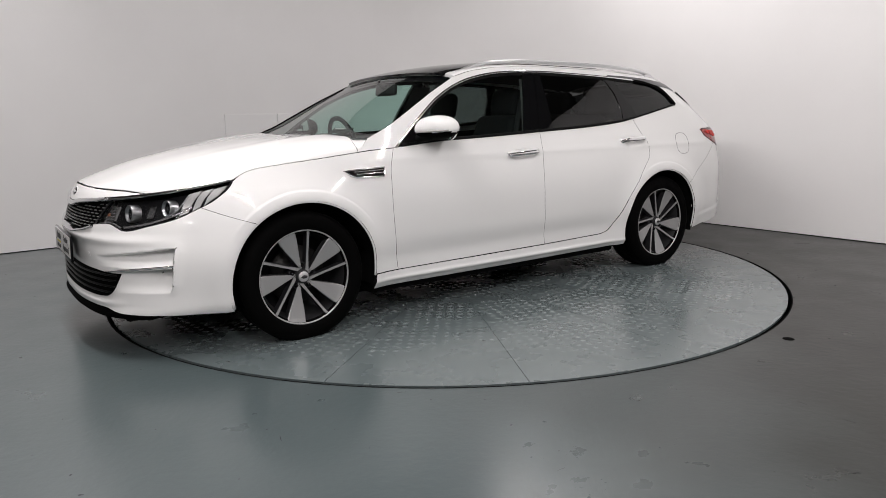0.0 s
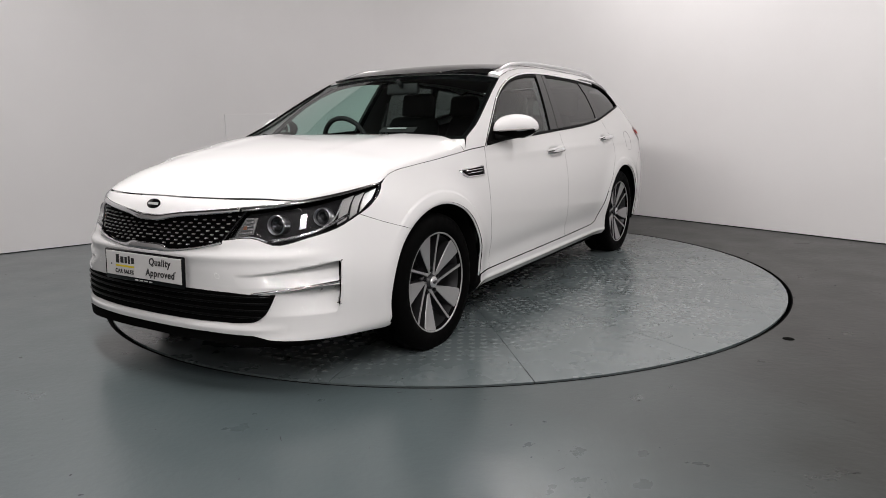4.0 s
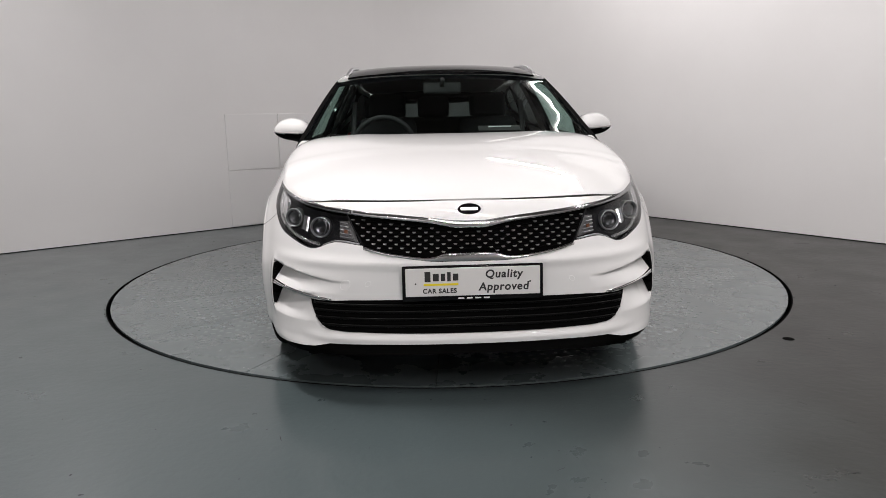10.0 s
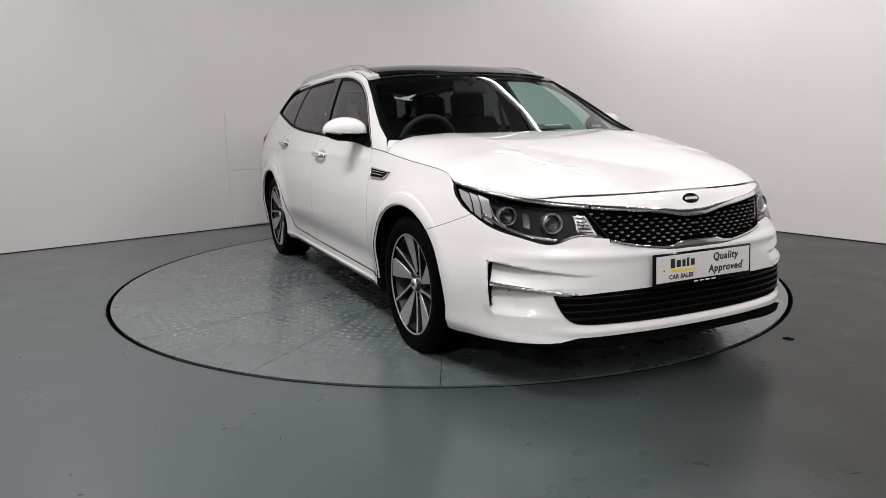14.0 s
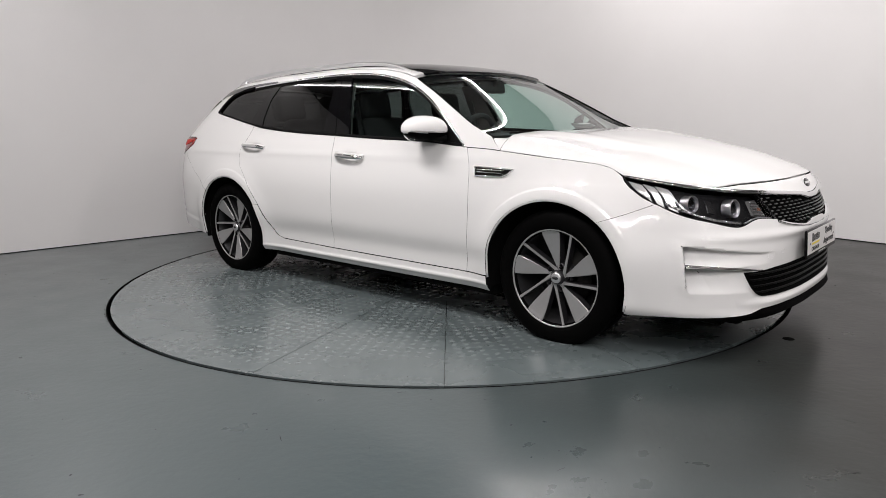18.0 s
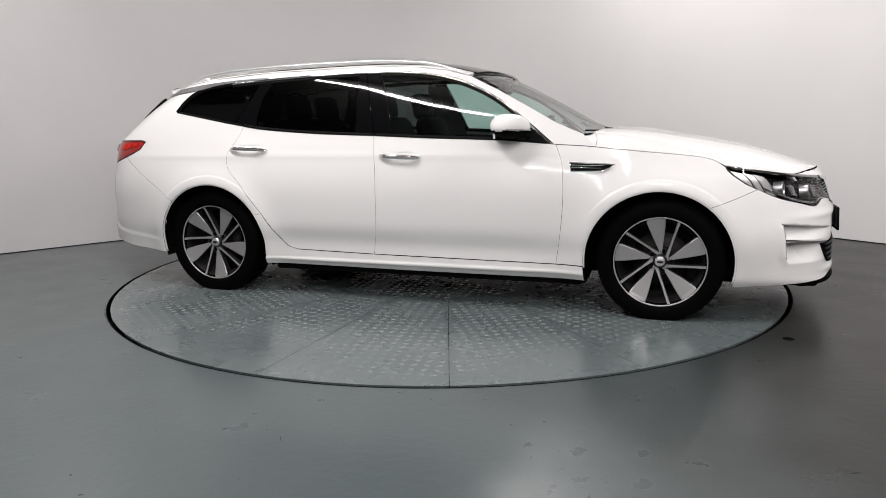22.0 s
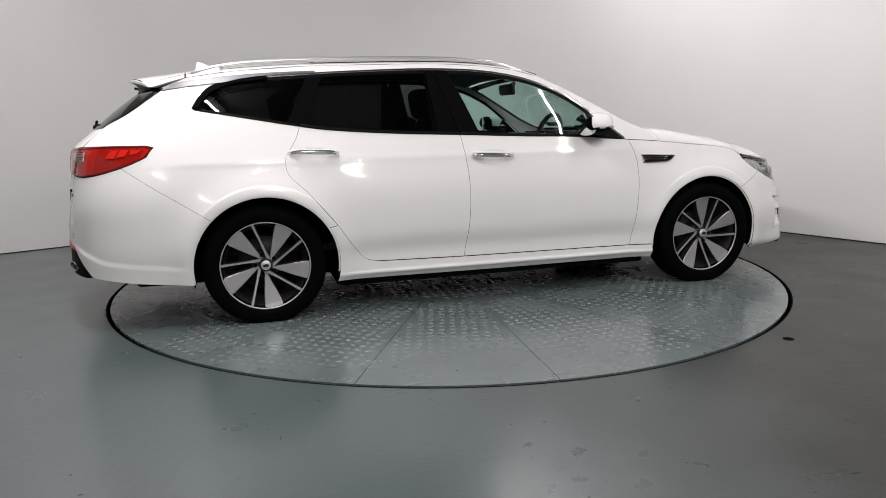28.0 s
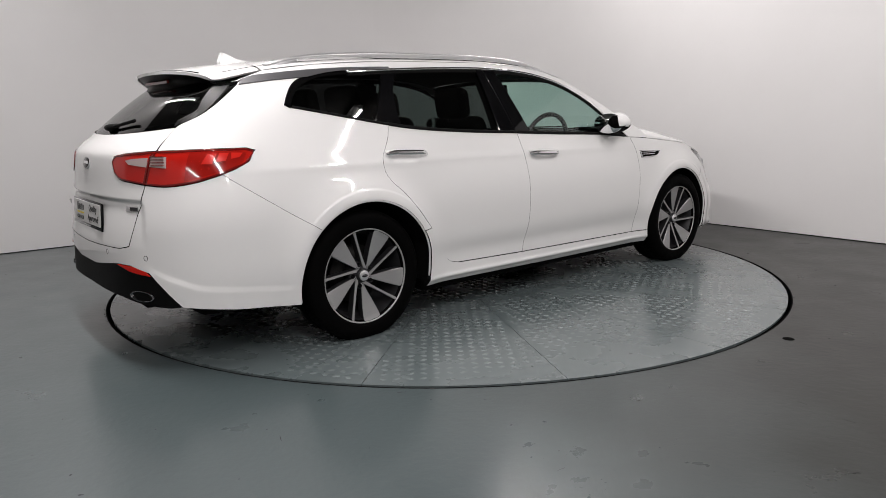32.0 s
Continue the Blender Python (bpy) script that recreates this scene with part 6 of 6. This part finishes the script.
def tread(V, F, x, y, turn, h):
    """One raised lozenge with a worn flat top."""
    l, w = 0.0235, 0.0165
    dx, dy = math.cos(turn), math.sin(turn)
    k = len(V)
    ring = ((-1, 0), (-0.55, -0.8), (0.55, -0.8), (1, 0), (0.55, 0.8), (-0.55, 0.8))
    for q, z in ((1.0, 0.0), (0.78, h * 0.95)):
        V.extend((x + q * (a * l * dx - b * w * dy), y + q * (a * l * dy + b * w * dx), z + 0.0002) for a, b in ring)
    V.append((x, y, h + 0.0002))
    for q in range(6):
        p = (q + 1) % 6
        F += [(k + q, k + p, k + 6 + p, k + 6 + q), (k + 6 + q, k + 6 + p, k + 12)]


V, F, n = [(0, 0, 0)], [], 72
for i in range(n):
    V.append(((INNER - SEAM) * math.cos(2 * math.pi * i / n), (INNER - SEAM) * math.sin(2 * math.pi * i / n), 0))
for i in range(n):
    V.append((V[1 + i][0], V[1 + i][1], -0.01))
    F += [(0, 1 + i, 1 + (i + 1) % n), (1 + i, 1 + n + i, 1 + n + (i + 1) % n, 1 + (i + 1) % n)]
add_mesh("middle_plate", V, F, TABLE, table, "round middle plate", flat=True)
TV, TF = [], []
PITCH = 0.058
for p in range(16):
    a0 = radians(-49.5 + 22.5 * p)
    a1 = a0 + radians(22.5)
    V, F, n = [], [], 12
    for r in (INNER + SEAM, TABLE_R - 0.02, TABLE_R):
        d = SEAM / r
        for i in range(n + 1):
            g = a0 + d + (a1 - a0 - 2 * d) * i / n
            V.append((r * math.cos(g), r * math.sin(g), 0.0 if r < TABLE_R - 0.03 else 0.0016))
    for k in range(2):
        F += [(k * 13 + i, (k + 1) * 13 + i, (k + 1) * 13 + i + 1, k * 13 + i + 1) for i in range(n)]
    rim = list(range(13)) + [25, 38] + list(range(37, 25, -1)) + [13]
    b = len(V)
    V += [(V[i][0], V[i][1], -0.01) for i in rim]
    F += [(rim[i], b + i, b + (i + 1) % len(rim), rim[(i + 1) % len(rim)]) for i in range(len(rim))]
    add_mesh("tread_plate", V, F, TABLE, table, "", flat=True)
    mid = (a0 + a1) / 2
    for i in range(int(INNER / PITCH), int(TABLE_R / PITCH) + 1):
        for j in range(-10, 11):
            u, v = i * PITCH, j * PITCH
            g, r = math.atan2(v, u) + mid, math.hypot(u, v)
            if r < INNER + 0.04 or r > TABLE_R - 0.05 or abs(g - mid) > radians(11.25) - 0.03 / r:
                continue
            h = 0.0015 * (0.75 + 0.5 * noise.noise(Vector((r * math.cos(g) * 1.1, r * math.sin(g) * 1.1, 2))))
            tread(TV, TF, r * math.cos(g), r * math.sin(g), mid + (0.785 if (i + j) % 2 else -0.785), h)
for i in range(-15, 16):
    for j in range(-15, 16):
        u, v = i * PITCH, j * PITCH
        if math.hypot(u, v) < INNER - 0.04:
            tread(TV, TF, u, v, 0.785 if (i + j) % 2 else -0.785, 0.0015)
tagged(add_mesh("tread", TV, TF, TREAD, table, "raised lozenges of the tread plates"), kind="stuff")


# ---- motion: the turntable carries the car round ----
def motions():
    turn = [(0, -144.35), (3, -127.05), (6, -109.87), (9, -92.69), (12, -75.5), (15, -58.3), (18, -41.1), (21, -23.83), (24, -6.5), (27, 10.85), (30, 28.27), (32, 39.93)]
    for thing in (table, car):
        walk(thing, [(t, pose(0, 0, 0, 0, 0, a)) for t, a in turn])


motions()
